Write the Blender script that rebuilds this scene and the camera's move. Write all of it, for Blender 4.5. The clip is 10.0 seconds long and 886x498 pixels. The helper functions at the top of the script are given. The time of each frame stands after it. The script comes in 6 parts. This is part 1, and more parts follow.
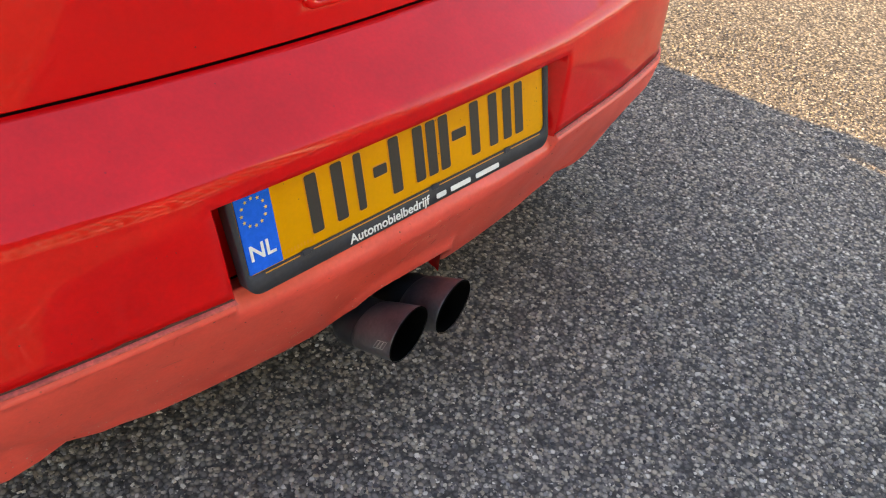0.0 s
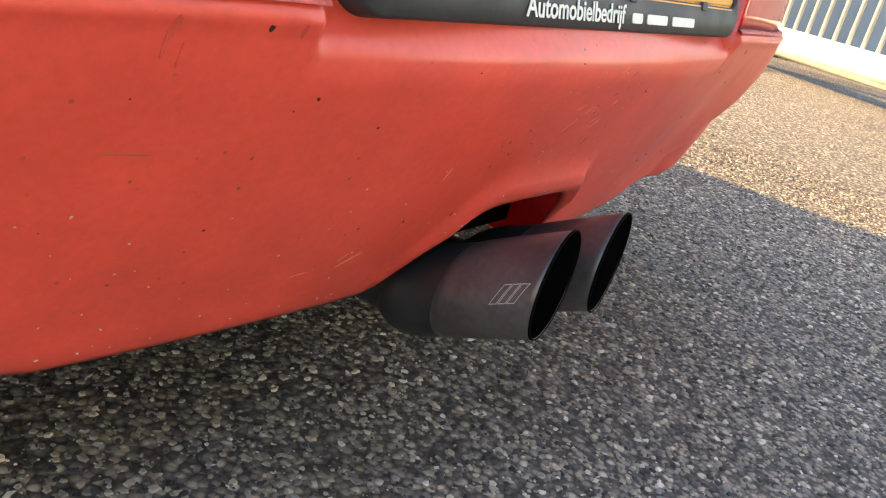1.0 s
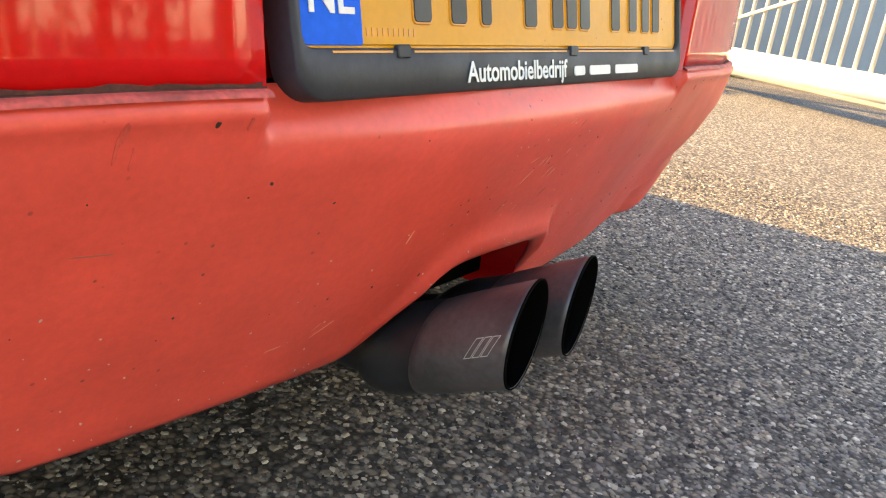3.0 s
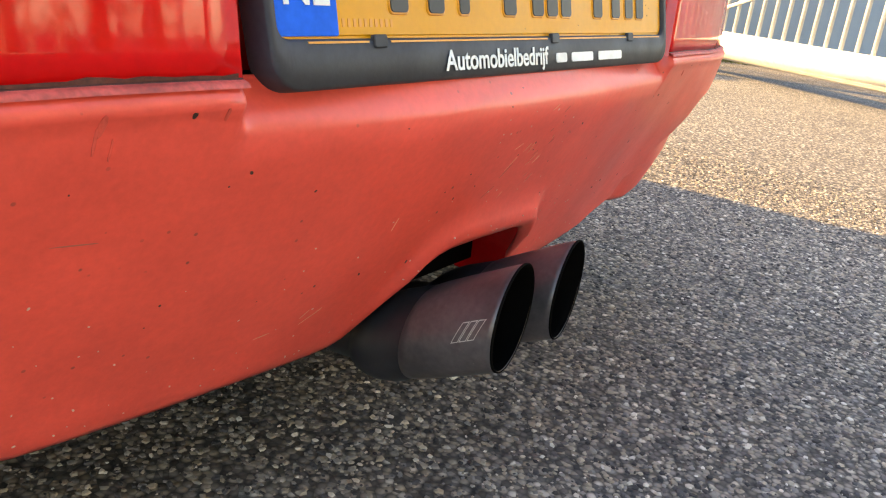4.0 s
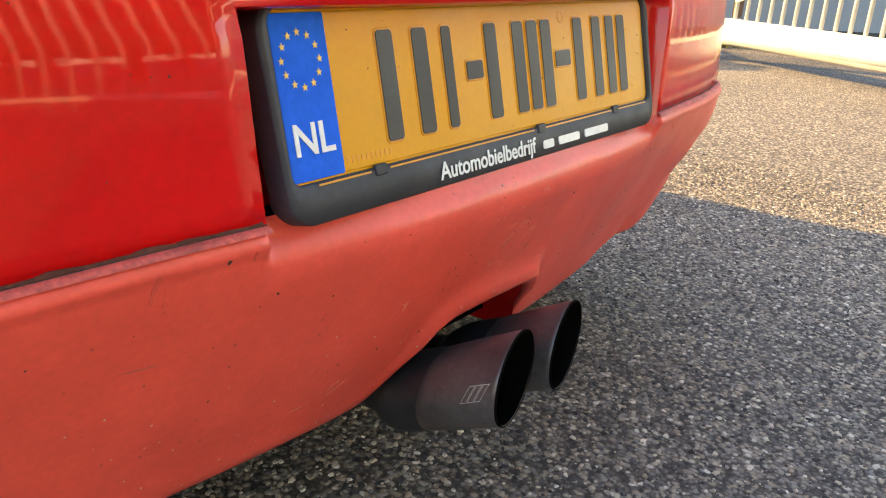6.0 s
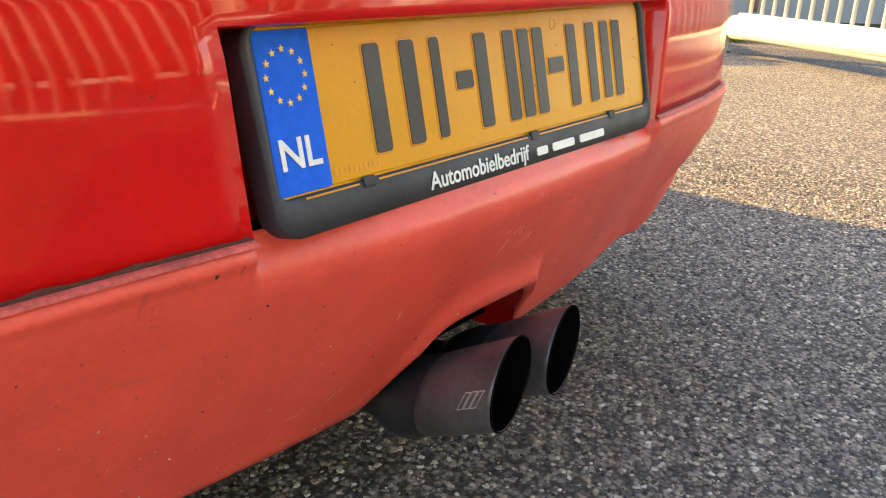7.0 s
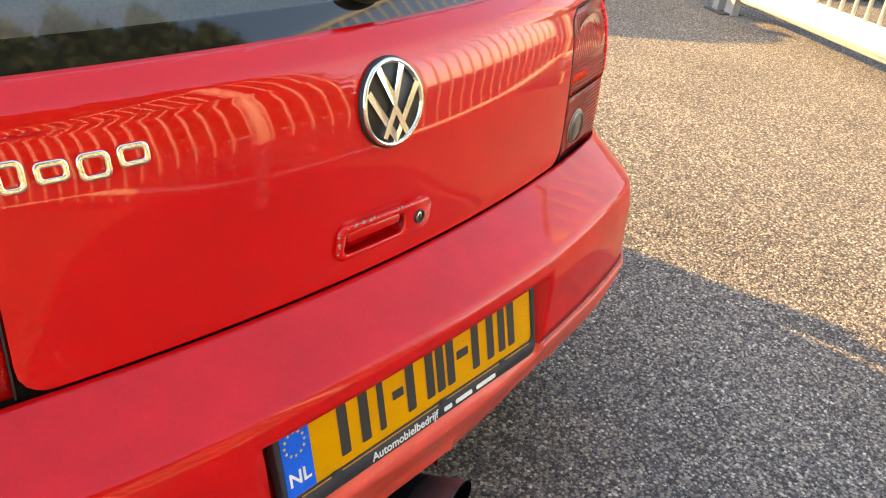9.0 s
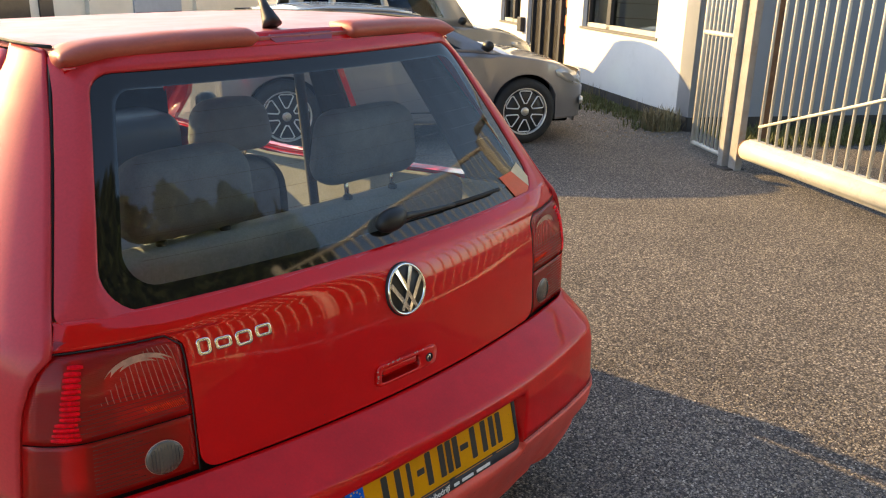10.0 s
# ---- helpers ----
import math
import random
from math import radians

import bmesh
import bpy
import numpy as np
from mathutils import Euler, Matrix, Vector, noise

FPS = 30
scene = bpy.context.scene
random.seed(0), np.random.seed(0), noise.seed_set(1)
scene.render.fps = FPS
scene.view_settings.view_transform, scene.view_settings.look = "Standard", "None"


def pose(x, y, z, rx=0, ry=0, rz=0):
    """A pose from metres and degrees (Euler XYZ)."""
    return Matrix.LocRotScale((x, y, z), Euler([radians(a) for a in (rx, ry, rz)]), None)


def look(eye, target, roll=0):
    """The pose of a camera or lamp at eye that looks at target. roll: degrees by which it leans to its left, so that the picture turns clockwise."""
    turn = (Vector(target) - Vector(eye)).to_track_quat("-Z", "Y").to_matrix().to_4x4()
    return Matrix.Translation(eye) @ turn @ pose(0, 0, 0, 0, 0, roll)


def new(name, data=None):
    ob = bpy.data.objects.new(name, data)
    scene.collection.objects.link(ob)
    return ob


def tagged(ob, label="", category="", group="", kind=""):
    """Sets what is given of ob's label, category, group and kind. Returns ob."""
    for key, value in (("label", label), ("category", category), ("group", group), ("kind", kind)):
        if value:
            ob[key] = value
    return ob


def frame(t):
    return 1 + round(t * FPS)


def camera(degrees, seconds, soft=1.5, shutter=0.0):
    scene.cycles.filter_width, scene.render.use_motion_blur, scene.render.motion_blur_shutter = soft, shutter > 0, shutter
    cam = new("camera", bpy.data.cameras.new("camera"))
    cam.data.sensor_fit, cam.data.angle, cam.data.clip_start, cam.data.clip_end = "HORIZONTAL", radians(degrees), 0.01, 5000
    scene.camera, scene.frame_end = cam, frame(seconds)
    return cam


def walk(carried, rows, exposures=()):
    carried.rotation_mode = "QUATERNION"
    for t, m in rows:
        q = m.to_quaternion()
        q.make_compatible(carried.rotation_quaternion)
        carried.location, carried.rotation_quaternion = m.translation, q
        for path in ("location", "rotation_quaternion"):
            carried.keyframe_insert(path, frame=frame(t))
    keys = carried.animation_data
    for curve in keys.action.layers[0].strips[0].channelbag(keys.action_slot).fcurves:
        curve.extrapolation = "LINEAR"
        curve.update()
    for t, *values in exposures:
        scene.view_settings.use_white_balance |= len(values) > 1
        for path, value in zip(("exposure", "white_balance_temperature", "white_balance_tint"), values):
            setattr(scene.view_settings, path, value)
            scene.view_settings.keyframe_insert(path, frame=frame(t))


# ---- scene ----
cam = camera(56.5, 10.0, soft=1.15, shutter=0.0)
PATH = [
    (0, (-0.635, -0.604, 1.09), (0.515, 0.39, -0.209), 7.1),
    (0.5, (-0.605, -0.38, 0.668), (0.825, 0.55, -0.376), 14.3),
    (1, (-0.566, -0.277, 0.471), (0.987, 0.715, -0.306), 14.7),
    (1.5, (-0.57, -0.286, 0.428), (0.995, 0.702, -0.33), 13.9),
    (2, (-0.566, -0.286, 0.492), (1.021, 0.717, -0.199), 11.4),
    (3.5, (-0.567, -0.306, 0.488), (1.013, 0.716, -0.19), 8.7),
    (4, (-0.567, -0.315, 0.491), (1.007, 0.709, -0.199), 8.1),
    (4.5, (-0.575, -0.313, 0.505), (0.995, 0.711, -0.194), 7.4),
    (5, (-0.586, -0.331, 0.546), (0.974, 0.701, -0.161), 6.4),
    (5.5, (-0.595, -0.351, 0.585), (0.945, 0.707, -0.128), 5.2),
    (6, (-0.603, -0.361, 0.588), (0.914, 0.729, -0.128), 4.6),
    (7.5, (-0.589, -0.383, 0.603), (0.885, 0.756, -0.125), 3.0),
    (8, (-0.604, -0.376, 0.624), (0.832, 0.738, -0.21), 4.2),
    (8.5, (-0.636, -0.41, 0.859), (0.737, 0.645, -0.143), 6.4),
    (9, (-0.742, -0.561, 1.259), (0.62, 0.491, 0.241), 7.4),
    (9.5, (-0.987, -0.798, 1.498), (0.445, 0.361, 0.721), 4.1),
    (10, (-1.139, -1.059, 1.575), (0.223, 0.229, 0.879), 1.4),
]
EXPOSURES = [(0.0, 2.91, 8500, 11), (0.8, 3.06, 8500, 11), (1.3, 3.18, 8500, 11), (1.6, 3.18, 8500, 11), (2.1, 3.20, 8500, 11), (4.5, 3.20, 8500, 11), (6.0, 3.00, 8600, 11),
             (8.0, 3.04, 8700, 11), (8.5, 3.20, 8800, 11), (9.0, 3.02, 9000, 12), (9.5, 2.66, 8000, 10), (10.0, 1.80, 7700, 11)]
walk(cam, [(t, look(eye, target, roll)) for t, eye, target, roll in PATH], EXPOSURES)

# ---- light ----
SUN_WAY = Vector((0.76, -2.8, -1.0)).normalized()
world = bpy.data.worlds.new("sky")
scene.world = world
world.use_nodes = True
wn = world.node_tree
sky = wn.nodes.new("ShaderNodeTexSky")
sky.sky_type = "NISHITA"
sky.sun_disc = False
sky.sun_elevation = math.asin(-SUN_WAY.z)
sky.sun_rotation = math.atan2(-SUN_WAY.x, -SUN_WAY.y)
sky.air_density, sky.dust_density, sky.ozone_density = 1.0, 0.8, 2.2
wn.links.new(sky.outputs["Color"], wn.nodes["Background"].inputs["Color"])
wn.nodes["Background"].inputs["Strength"].default_value = 0.15
sun_data = bpy.data.lights.new("sun", "SUN")
sun_data.energy, sun_data.angle, sun_data.color = 3.4, radians(0.5), (1.0, 0.72, 0.32)
sun = new("sun", sun_data)
sun.matrix_world = look((-SUN_WAY.x * 30, -SUN_WAY.y * 30, -SUN_WAY.z * 30), (0, 0, 0))


# ---- materials ----
def surface(name, base, rough=0.5, metal=0.0, coat=0.0, coat_rough=0.05, vary=0.12, scale=6.0, grain=0.06, fine=180.0,
            bump=0.0, bump_scale=300.0, spots=None, spot_scale=60.0, spot_size=0.12, spot2=None, per_piece=0.0, spec=0.5):
    """A painted, cast or woven surface: a base colour that wanders at two scales, optional specks, gloss that wanders, fine relief."""
    m = bpy.data.materials.new(name)
    m.use_nodes = True
    t = m.node_tree
    b = t.nodes["Principled BSDF"]
    co = t.nodes.new("ShaderNodeTexCoord").outputs["Object"]

    def noise_tex(sc, detail=4.0, rgh=0.6):
        n = t.nodes.new("ShaderNodeTexNoise")
        n.inputs["Scale"].default_value, n.inputs["Detail"].default_value, n.inputs["Roughness"].default_value = sc, detail, rgh
        t.links.new(co, n.inputs["Vector"])
        return n.outputs["Fac"]

    def mapped(fac, a, z, lo, hi):
        r = t.nodes.new("ShaderNodeMapRange")
        for k, v in zip(("From Min", "From Max", "To Min", "To Max"), (a, z, lo, hi)):
            r.inputs[k].default_value = v
        t.links.new(fac, r.inputs["Value"])
        return r.outputs["Result"]

    def times(col, fac):
        x = t.nodes.new("ShaderNodeMix")
        x.data_type, x.blend_type = "RGBA", "MULTIPLY"
        x.inputs["Factor"].default_value = 1.0
        t.links.new(col, x.inputs["A"])
        c = t.nodes.new("ShaderNodeCombineColor")
        for k in ("Red", "Green", "Blue"):
            t.links.new(fac, c.inputs[k])
        t.links.new(c.outputs["Color"], x.inputs["B"])
        return x.outputs["Result"]

    def over(col, fac, rgb):
        x = t.nodes.new("ShaderNodeMix")
        x.data_type = "RGBA"
        t.links.new(fac, x.inputs["Factor"])
        t.links.new(col, x.inputs["A"])
        x.inputs["B"].default_value = (*rgb, 1)
        return x.outputs["Result"]

    rgb = t.nodes.new("ShaderNodeRGB")
    rgb.outputs[0].default_value = (*base, 1)
    col = rgb.outputs[0]
    col = times(col, mapped(noise_tex(scale), 0.3, 0.7, 1 - vary, 1 + vary))
    col = times(col, mapped(noise_tex(fine, 2.0), 0.3, 0.7, 1 - grain, 1 + grain))
    if per_piece:
        info = t.nodes.new("ShaderNodeObjectInfo")
        col = times(col, mapped(info.outputs["Random"], 0, 1, 1 - per_piece, 1 + per_piece))
    if spot2:
        col = over(col, mapped(noise_tex(scale * 2.3, 6.0, 0.7), 0.55, 0.75, 0.0, 0.6), spot2)
    if spots:
        v = t.nodes.new("ShaderNodeTexVoronoi")
        v.inputs["Scale"].default_value = spot_scale
        t.links.new(co, v.inputs["Vector"])
        gate_n = mapped(noise_tex(spot_scale * 0.21, 2.0), 0.5, 0.62, 0.0, 1.0)
        mul = t.nodes.new("ShaderNodeMath")
        mul.operation = "MULTIPLY"
        t.links.new(mapped(v.outputs["Distance"], spot_size * 0.6, spot_size, 1.0, 0.0), mul.inputs[0])
        t.links.new(gate_n, mul.inputs[1])
        col = over(col, mul.outputs[0], spots)
    t.links.new(col, b.inputs["Base Color"])
    t.links.new(mapped(noise_tex(scale * 1.7), 0.3, 0.7, max(0.02, rough * 0.85), min(1.0, rough * 1.15)), b.inputs["Roughness"])
    b.inputs["Metallic"].default_value = metal
    b.inputs["Specular IOR Level"].default_value = spec
    b.inputs["Coat Weight"].default_value = coat
    b.inputs["Coat Roughness"].default_value = coat_rough
    if bump:
        bp = t.nodes.new("ShaderNodeBump")
        bp.inputs["Strength"].default_value, bp.inputs["Distance"].default_value = bump, 0.002
        t.links.new(noise_tex(bump_scale, 3.0), bp.inputs["Height"])
        t.links.new(bp.outputs["Normal"], b.inputs["Normal"])
    return m


def pane_glass(name, tint, rough=0.0, clear=0.7, ior=1.5):
    """Thin window glass: a clear tinted pane under a mirror coat set by the angle."""
    m = bpy.data.materials.new(name)
    m.use_nodes = True
    t = m.node_tree
    t.nodes.remove(t.nodes["Principled BSDF"])
    tr = t.nodes.new("ShaderNodeBsdfTransparent")
    tr.inputs["Color"].default_value = (*tint, 1)
    gl = t.nodes.new("ShaderNodeBsdfGlossy")
    gl.inputs["Roughness"].default_value = 0.01 + rough
    fr = t.nodes.new("ShaderNodeLayerWeight")
    fr.inputs["Blend"].default_value = 0.5
    steep, add = t.nodes.new("ShaderNodeMath"), t.nodes.new("ShaderNodeMath")
    steep.operation, add.operation = "POWER", "MULTIPLY_ADD"
    f0 = ((ior - 1) / (ior + 1)) ** 2
    steep.inputs[1].default_value, add.inputs[1].default_value, add.inputs[2].default_value = 4.0, 0.9, f0
    t.links.new(fr.outputs["Facing"], steep.inputs[0])
    t.links.new(steep.outputs[0], add.inputs[0])
    mx = t.nodes.new("ShaderNodeMixShader")
    t.links.new(add.outputs[0], mx.inputs["Fac"])
    t.links.new(tr.outputs[0], mx.inputs[1])
    t.links.new(gl.outputs[0], mx.inputs[2])
    t.links.new(mx.outputs[0], t.nodes["Material Output"].inputs["Surface"])
    return m


def aggregate(name, cell=125.0, islands=False):
    """Worn exposed-aggregate asphalt: small stones of many greys and tans in a dark binder."""
    m = bpy.data.materials.new(name)
    m.use_nodes = True
    t = m.node_tree
    b = t.nodes["Principled BSDF"]
    co = t.nodes.new("ShaderNodeTexCoord").outputs["Object"]
    ramp = t.nodes.new("ShaderNodeValToRGB")
    stops = ((0.0, (0.022, 0.020, 0.022)), (0.32, (0.072, 0.064, 0.067)), (0.50, (0.150, 0.131, 0.122)), (0.66, (0.27, 0.222, 0.172)),
             (0.79, (0.165, 0.152, 0.156)), (0.91, (0.34, 0.287, 0.228)), (1.0, (0.53, 0.475, 0.425)))
    if not islands:  # worn flat where no chips stand proud
        stops = [(p, tuple(a + (b_ - a) * 0.20 for a, b_ in zip(c, (0.205, 0.170, 0.138)))) for p, c in stops]
    while len(ramp.color_ramp.elements) < len(stops):
        ramp.color_ramp.elements.new(0.5)
    for e, (p, c) in zip(ramp.color_ramp.elements, stops):
        e.position, e.color = p, (*c, 1)
    big = t.nodes.new("ShaderNodeTexNoise")
    big.inputs["Scale"].default_value, big.inputs["Detail"].default_value = 1.3, 5.0
    t.links.new(co, big.inputs["Vector"])
    tone = t.nodes.new("ShaderNodeMapRange")
    for k, v in zip(("From Min", "From Max", "To Min", "To Max"), (0.3, 0.7, 0.85, 1.18)):
        tone.inputs[k].default_value = v
    t.links.new(big.outputs["Fac"], tone.inputs["Value"])
    if islands:
        geo = t.nodes.new("ShaderNodeNewGeometry")
        t.links.new(geo.outputs["Random Per Island"], ramp.inputs["Fac"])
        col = ramp.outputs["Color"]
        height = None
    else:
        vor = t.nodes.new("ShaderNodeTexVoronoi")
        vor.inputs["Scale"].default_value = cell
        t.links.new(co, vor.inputs["Vector"])
        sep = t.nodes.new("ShaderNodeSeparateColor")
        t.links.new(vor.outputs["Color"], sep.inputs["Color"])
        t.links.new(sep.outputs["Red"], ramp.inputs["Fac"])
        dark = t.nodes.new("ShaderNodeMapRange")
        for k, v in zip(("From Min", "From Max", "To Min", "To Max"), (0.35, 0.75, 0.0, 0.8)):
            dark.inputs[k].default_value = v
        t.links.new(vor.outputs["Distance"], dark.inputs["Value"])
        mx = t.nodes.new("ShaderNodeMix")
        mx.data_type = "RGBA"
        t.links.new(dark.outputs["Result"], mx.inputs["Factor"])
        t.links.new(ramp.outputs["Color"], mx.inputs["A"])
        mx.inputs["B"].default_value = (0.020, 0.018, 0.018, 1)
        col = mx.outputs["Result"]
        height = vor.outputs["Distance"]
    mul = t.nodes.new("ShaderNodeVectorMath")
    mul.operation = "SCALE"
    t.links.new(col, mul.inputs[0])
    t.links.new(tone.outputs["Result"], mul.inputs["Scale"])
    t.links.new(mul.outputs["Vector"], b.inputs["Base Color"])
    b.inputs["Roughness"].default_value = 0.8
    b.inputs["Specular IOR Level"].default_value = 0.3
    if height:
        bp = t.nodes.new("ShaderNodeBump")
        bp.invert = True
        bp.inputs["Strength"].default_value, bp.inputs["Distance"].default_value = 0.5, 0.005
        t.links.new(height, bp.inputs["Height"])
        t.links.new(bp.outputs["Normal"], b.inputs["Normal"])
    return m


RED = surface("red_gloss_paint", (0.65, 0.0045, 0.0058), 0.5, coat=1.0, coat_rough=0.032, spec=0.05, vary=0.06, grain=0.03, spots=(0.12, 0.02, 0.02),
              spot_scale=46, spot_size=0.06)
BUMPER_RED = surface("bumper_red_paint", (0.62, 0.0045, 0.0065), 0.45, coat=0.72, coat_rough=0.05, spec=0.06, vary=0.12, scale=9, grain=0.05,
                     spots=(0.10, 0.02, 0.02), spot_scale=50, spot_size=0.07)
FADED_RED = surface("faded_red_plastic", (0.74, 0.084, 0.064), 0.45, spec=0.3, coat=0.28, coat_rough=0.18, vary=0.17, scale=5, grain=0.05, bump=0.05, spots=(0.10, 0.04, 0.03),
                    spot_scale=70, spot_size=0.10)
SPOILER_RED = surface("sunburnt_red_plastic", (0.44, 0.095, 0.065), 0.5, vary=0.12, scale=8, grain=0.05)
BLACK = surface("black_trim", (0.012, 0.012, 0.013), 0.5, vary=0.2, grain=0.1)
WORN_EDGE = surface("rubbed_faded_edge", (0.46, 0.068, 0.055), 0.6, vary=0.30, scale=30, grain=0.25, fine=240, spots=(0.05, 0.02, 0.02), spot_scale=60, spot_size=0.12)
SEAM_DIRT = surface("packed_seam_dirt", (0.060, 0.018, 0.014), 0.9, vary=0.6, scale=45, grain=0.35, fine=260)
# near-black that paints the shade inside gaps and the keyhole
SHADOW_GAP = surface("gap_shade_black", (0.006, 0.005, 0.005), 0.9, vary=0.1)
GREY_PLASTIC = surface("plate_holder_plastic", (0.030, 0.033, 0.044), 0.55, spec=0.35, vary=0.18, scale=14, grain=0.1, bump=0.06)
RUBBER = surface("rubber", (0.018, 0.018, 0.019), 0.75, vary=0.2, grain=0.15, bump=0.1)
CHROME = surface("chrome", (0.78, 0.76, 0.72), 0.10, metal=1.0, vary=0.05, grain=0.03)
ALLOY = surface("alloy", (0.62, 0.61, 0.60), 0.32, metal=0.9, vary=0.06)
YELLOW = surface("plate_yellow", (0.66, 0.295, 0.004), 0.4, spec=0.2, vary=0.04, scale=12, grain=0.03, spots=(0.10, 0.05, 0.01), spot_scale=75, spot_size=0.06)
BLUE = surface("plate_blue", (0.0, 0.12, 0.74), 0.45, spec=0.05, vary=0.10, scale=20)
STAR = surface("star_yellow", (0.80, 0.52, 0.10), 0.4, vary=0.05)
INK = surface("plate_ink", (0.036, 0.034, 0.034), 0.5, spec=0.35, vary=0.1)
EMBOSS = surface("plate_emboss", (0.66, 0.26, 0.004), 0.4, vary=0.05)
WHITE_INK = surface("white_ink", (0.72, 0.74, 0.76), 0.5, vary=0.05)
PIPE_STEEL = surface("blackened_steel", (0.088, 0.078, 0.082), 0.38, metal=0.45, vary=0.35, scale=18, grain=0.12, bump=0.03, spots=(0.20, 0.18, 0.16),
                     spot_scale=90, spot_size=0.06)
# near-black: soot on the exhaust, painted-in deep shade under and inside the cars
SOOT_SHADE = surface("soot_shade", (0.004, 0.0037, 0.0035), 0.95, vary=0.3, spec=0.02)
SEAT = surface("seat_cloth", (0.130, 0.140, 0.158), 0.9, vary=0.12, scale=20, grain=0.2, fine=420, bump=0.3, bump_scale=500)
SHELF = surface("light_grey_trim", (0.27, 0.275, 0.272), 0.85, vary=0.1, grain=0.12, bump=0.15)
GLASS = pane_glass("car_glass", (0.80, 0.85, 0.84), ior=1.62)
SIDE_GLASS = pane_glass("side_glass", (0.92, 0.94, 0.93), ior=1.25)
FRIT = surface("black_glass_print", (0.010, 0.009, 0.008), 0.05, vary=0.1, spec=0.6)
WINDOW = pane_glass("window_glass", (0.45, 0.50, 0.50))
WHITE_STEEL = surface("white_gate_paint", (0.55, 0.53, 0.48), 0.45, vary=0.10, scale=5, grain=0.05, spot2=(0.38, 0.31, 0.22))
POST_PAINT = surface("worn_post_paint", (0.28, 0.265, 0.25), 0.6, vary=0.14, scale=7, grain=0.08, spot2=(0.24, 0.13, 0.07))
# white end wall with its shade put into the colour: darker and bluer
SHADE_WALL = surface("shade_toned_wall", (0.29, 0.305, 0.34), 0.85, vary=0.06, scale=1.5, grain=0.05, bump=0.12, bump_scale=90)
BRAKE_LENS = surface("dark_crimson_lens", (0.26, 0.012, 0.020), 0.3, coat=1.0, coat_rough=0.04, vary=0.08)
SUN_RED = surface("sun_faded_red_paint", (0.60, 0.030, 0.042), 0.5, coat=0.45, coat_rough=0.12, spec=0.3, vary=0.05, scale=5)
ROOF_RED = surface("sun_bleached_red_roof", (0.44, 0.095, 0.085), 0.5, coat=0.35, coat_rough=0.25, vary=0.08, scale=5)
RUST = surface("rusty_steel", (0.17, 0.085, 0.045), 0.8, vary=0.35, scale=12, grain=0.2, bump=0.2)
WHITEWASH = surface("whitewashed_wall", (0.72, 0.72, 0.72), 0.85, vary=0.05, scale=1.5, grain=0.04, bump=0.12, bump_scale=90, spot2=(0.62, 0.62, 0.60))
PLINTH = surface("tarred_plinth", (0.05, 0.045, 0.042), 0.8, vary=0.25, scale=4, grain=0.15)
GREY_FRAME = surface("dark_window_frame", (0.035, 0.035, 0.04), 0.5, vary=0.1)
SILVER = surface("grey_beige_metallic_paint", (0.225, 0.212, 0.222), 0.35, metal=0.35, coat=0.9, coat_rough=0.05, vary=0.05, scale=3)
PALE = surface("pale_metallic_paint", (0.30, 0.30, 0.30), 0.35, metal=0.3, coat=0.9, coat_rough=0.05, vary=0.05, scale=3)
GROUND = aggregate("exposed_aggregate_asphalt")
STONES = aggregate("loose_aggregate", islands=True)


# ---- mesh helpers ----
def link(name, verts, faces, mat, parent=None, smooth=True, label="", mats=None, face_mats=None):
    me = bpy.data.meshes.new(name)
    me.from_pydata([tuple(v) for v in verts], [], [tuple(f) for f in faces])
    for mm in mats or [mat]:
        me.materials.append(mm)
    if face_mats is not None:
        me.polygons.foreach_set("material_index", face_mats)
    if smooth:
        me.polygons.foreach_set("use_smooth", [True] * len(me.polygons))
    me.update()
    ob = new(name, me)
    if parent:
        ob.parent = parent
    if label:
        ob["label"] = label
    return ob


def part(name, bm, mat, parent, label="", smooth=True):
    me = bpy.data.meshes.new(name)
    bmesh.ops.recalc_face_normals(bm, faces=bm.faces)
    bm.to_mesh(me)
    bm.free()
    me.materials.append(mat)
    if smooth:
        me.polygons.foreach_set("use_smooth", [True] * len(me.polygons))
    ob = new(name, me)
    if parent:
        ob.parent = parent
    if label:
        ob["label"] = label
    return ob


def empty(name, m=None):
    ob = new(name)
    ob.empty_display_size = 0.2
    if m is not None:
        ob.matrix_world = m
    return ob


